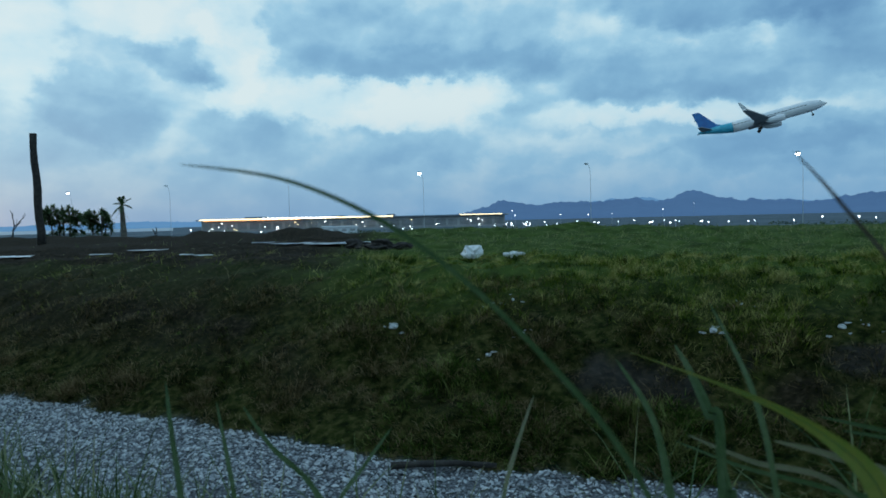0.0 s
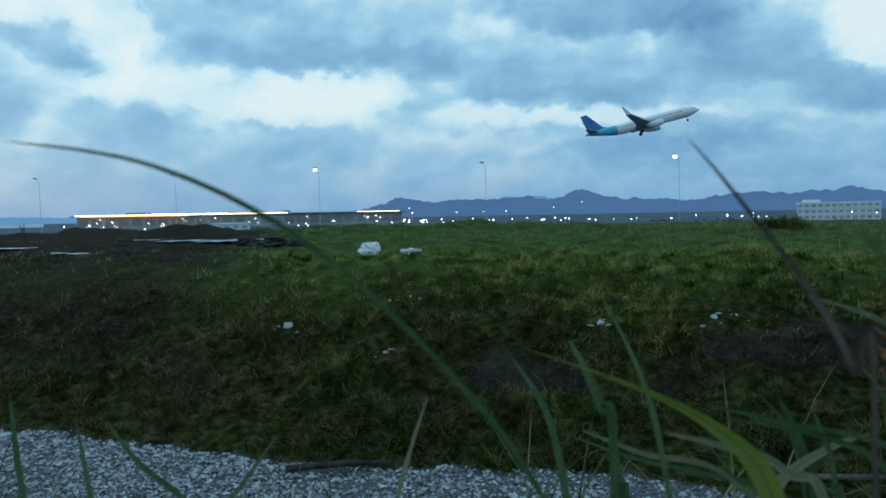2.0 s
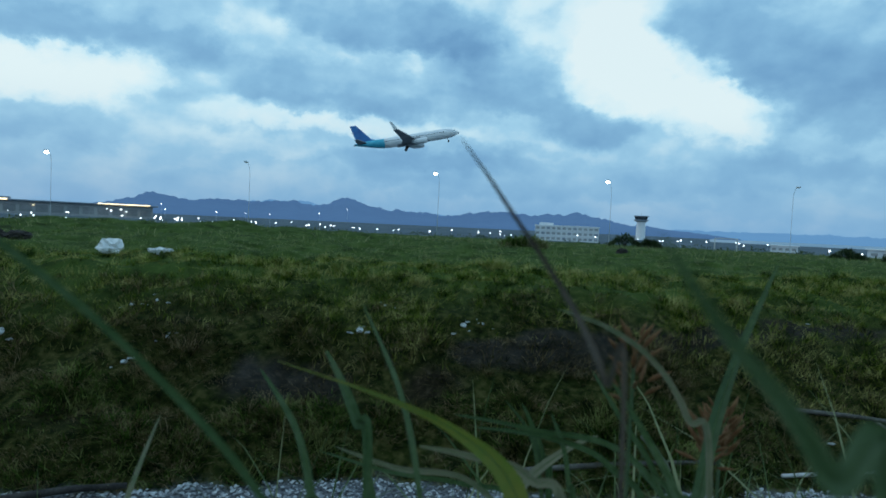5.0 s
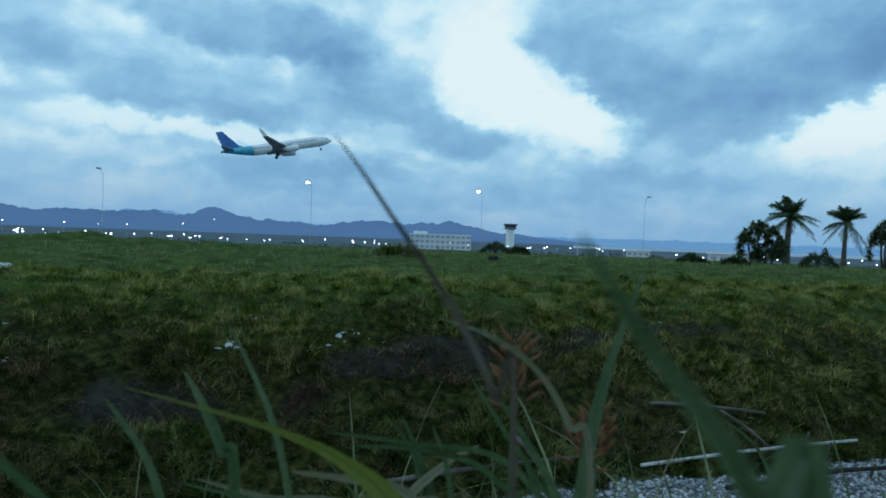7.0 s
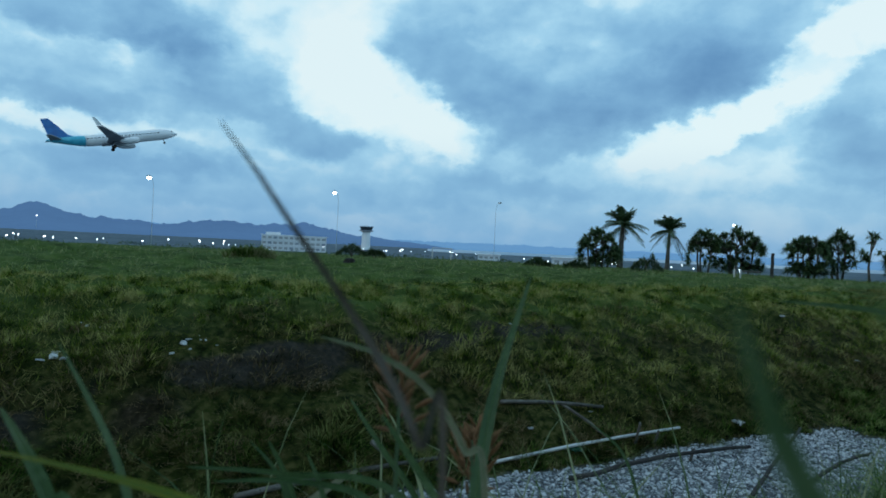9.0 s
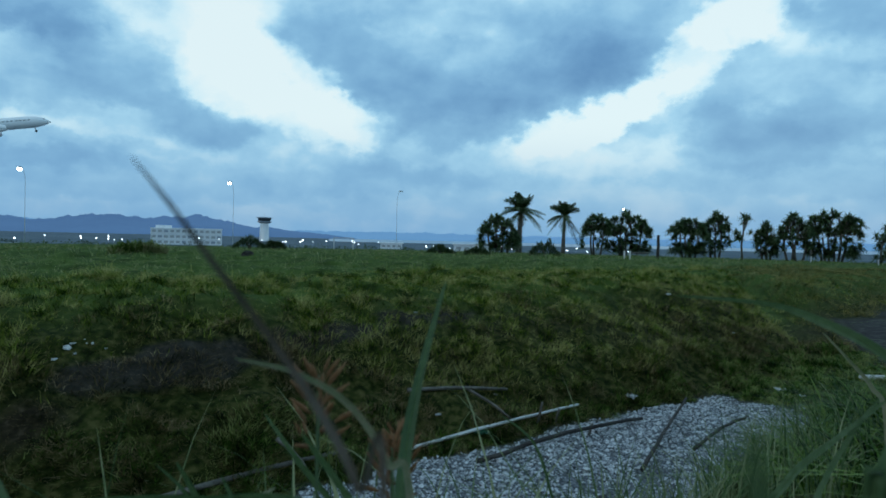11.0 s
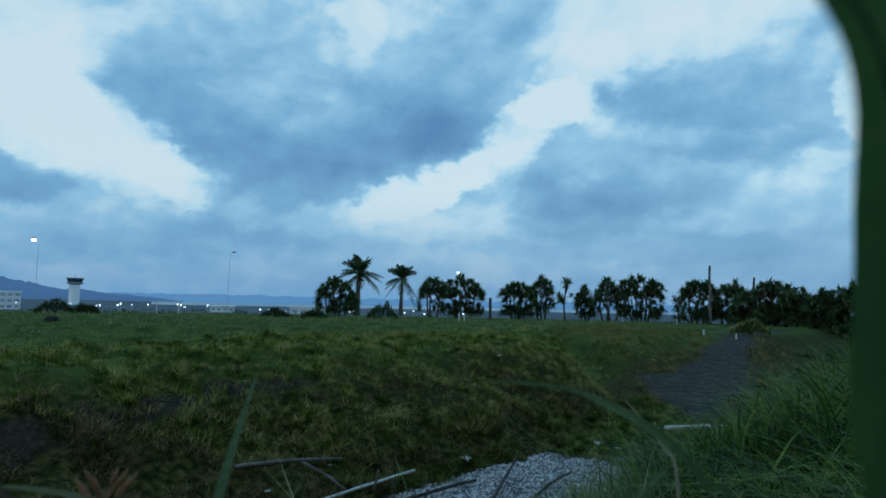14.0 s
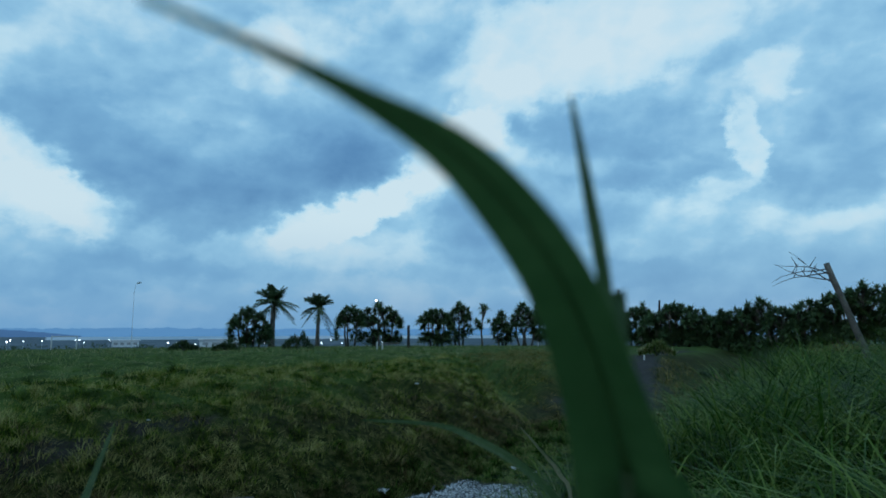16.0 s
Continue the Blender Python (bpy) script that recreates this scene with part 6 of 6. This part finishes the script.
blade(((0.354, 0.526, 0.441), (0.368, 0.505, 0.413), (0.367, 0.485, 0.367)), 0.0038, "blade_green", GREEN)
blade(((0.752, 0.429, 0.402), (0.760, 0.390, 0.374), (0.753, 0.365, 0.325)), 0.0038, "blade_green", GREEN)
blade(((0.372, 0.526, 0.437), (0.377, 0.514, 0.417), (0.379, 0.501, 0.393)), 0.0064, "blade_green", GREEN)
blade(((0.724, 0.057, 0.478), (0.718, 0.078, 0.444), (0.702, 0.105, 0.383)), 0.0051, "blade_green", GREEN)
blade(((0.380, 0.082, 0.538), (0.377, 0.086, 0.522), (0.371, 0.091, 0.501)), 0.0083, "blade_green", GREEN)
blade(((0.177, 0.501, 0.500), (0.179, 0.475, 0.485), (0.187, 0.462, 0.458)), 0.0070, "blade_green", GREEN)
# -- end blades


def seed_head(at, tall, seed):
    """A brown sedge flower on its stalk: drooping spikelets on short stems."""
    rng = random.Random(seed)
    at = Vector(at)
    root = Vector((at.x + rng.uniform(-0.02, 0.02), at.y + rng.uniform(-0.02, 0.02), 0.02))
    t = thing("seed_head", root, "brown drooping seed head on a thin green stalk", "grass flower", "seed heads")
    top = at - root
    v, f = tube([Vector((0, 0, 0)), top * 0.5 + Vector((0.005, 0, 0)), top], [0.0022, 0.0018, 0.0012], 6)
    part_np("stalk", v, f, M["blade_green"], t)
    grain = mesh_of("spikelet", *tube([(0, 0, 0), (0, 0, 0.005), (0.0005, 0, 0.011), (0.001, 0, 0.017)], [0.0006, 0.0017, 0.0014, 0.0003], 7), M["seed_brown"])
    for i in range(26):
        f = i / 25
        p = top * (1 - 0.09 * f)
        a = i * 2.4 + rng.uniform(-0.4, 0.4)
        lean = 0.35 + 0.9 * rng.random() * f + 0.2 * rng.random()
        c = p + Vector((math.cos(a), math.sin(a), 0.4)) * (0.004 + 0.010 * f * rng.random())
        sp = new("spikelet", grain)
        sp.parent = t
        k = rng.uniform(0.65, 1.15)
        sp.matrix_basis = Matrix.Translation(c) @ Matrix.Rotation(a, 4, "Z") @ Matrix.Rotation(lean, 4, "Y") @ Matrix.Diagonal((k, k, k, 1))
    return t


seed_head((0.358, 0.382, 0.521), 1.0, 3)
seed_head((0.441, 0.381, 0.454), 1.0, 4)
seed_head((0.457, 0.384, 0.460), 1.0, 5)


# ---------------------------------------------------------------- stones of the ditch bed
def stone_shape(rng):
    """A rough lump of coral rubble."""
    v = [(0, 0, 1.0)]
    for k in range(6):
        a = 2 * math.pi * k / 6
        v.append((0.95 * math.cos(a), 0.95 * math.sin(a), rng.uniform(-0.25, 0.45)))
    v.append((0, 0, -0.8))
    v = np.array(v)
    v = v * rng.uniform(0.72, 1.25, (len(v), 1)) * rng.uniform(0.7, 1.25, (1, 3)) * np.array([1, 1, 0.75])
    f = [(0, 1 + k, 1 + (k + 1) % 6) for k in range(6)] + [(7, 1 + (k + 1) % 6, 1 + k) for k in range(6)]
    return v, np.array(f)


def stones():
    rng = np.random.default_rng(7)
    shapes = [stone_shape(rng) for _ in range(12)]
    n = 56000
    x, y = scatter(rng, n, -9.5, 9.5, 2.8, 5.1)
    z, meadow, bare, bed, way = land(x, y)
    ok = (bed > 0.25 + 0.5 * rng.uniform(0, 1, n)) & (vnoise(x * 1.7, y * 1.7, 51) + 0.6 * vnoise(x * 5, y * 5, 52) + 0.5 * rng.uniform(-1, 1, n) > -0.7)
    x, y, z = x[ok], y[ok], z[ok]
    size = 0.0085 + 0.015 * rng.uniform(0, 1, len(x)) ** 2.0
    spin = rng.uniform(0, 6.28, len(x))
    tilt = rng.uniform(-0.6, 0.6, len(x))
    verts, faces, o = [], [], 0
    for i in range(len(x)):
        sv, sf = shapes[i % 12]
        c, s = math.cos(spin[i]), math.sin(spin[i])
        p = sv * size[i]
        p = np.stack([p[:, 0] * c - p[:, 1] * s, p[:, 0] * s + p[:, 1] * c, p[:, 2] + tilt[i] * p[:, 0]], -1) + (x[i], y[i], z[i] + size[i] * 0.35)
        verts.append(p)
        faces.append(sf + o)
        o += len(p)
    ob = part_np("gravel_bed", np.concatenate(verts), np.concatenate(faces), M["stone"], None, smooth=False)
    tagged(ob, "pale grey-white coral rubble covering the ditch bed", "gravel", kind="stuff")
    metres = []
    for k, (sv, sf) in enumerate(shapes[:6]):
        metres.append(mesh_of("stone", sv, sf, M["stone_piece"], smooth=False))
    for i in range(280):
        q, s = rng.uniform(-4.5, 8.3), rng.uniform(3.3, 4.8)
        px, py = NY * q + NX * s, -NX * q + NY * s
        z, meadow, bare, bed, way = land(np.array([px]), np.array([py]))
        if bed[0] < 0.5:
            continue
        k = 0.022 + 0.022 * rng.uniform() ** 2
        st = new("stone", metres[i % 6])
        st.matrix_world = Matrix.Translation((px, py, float(z[0]) + k * 0.6)) @ Euler((rng.uniform(-0.4, 0.4), rng.uniform(-0.4, 0.4), rng.uniform(0, 6.28))).to_matrix().to_4x4() @ Matrix.Diagonal((k, k, k, 1))
        st.parent = ob
    return ob


stones()
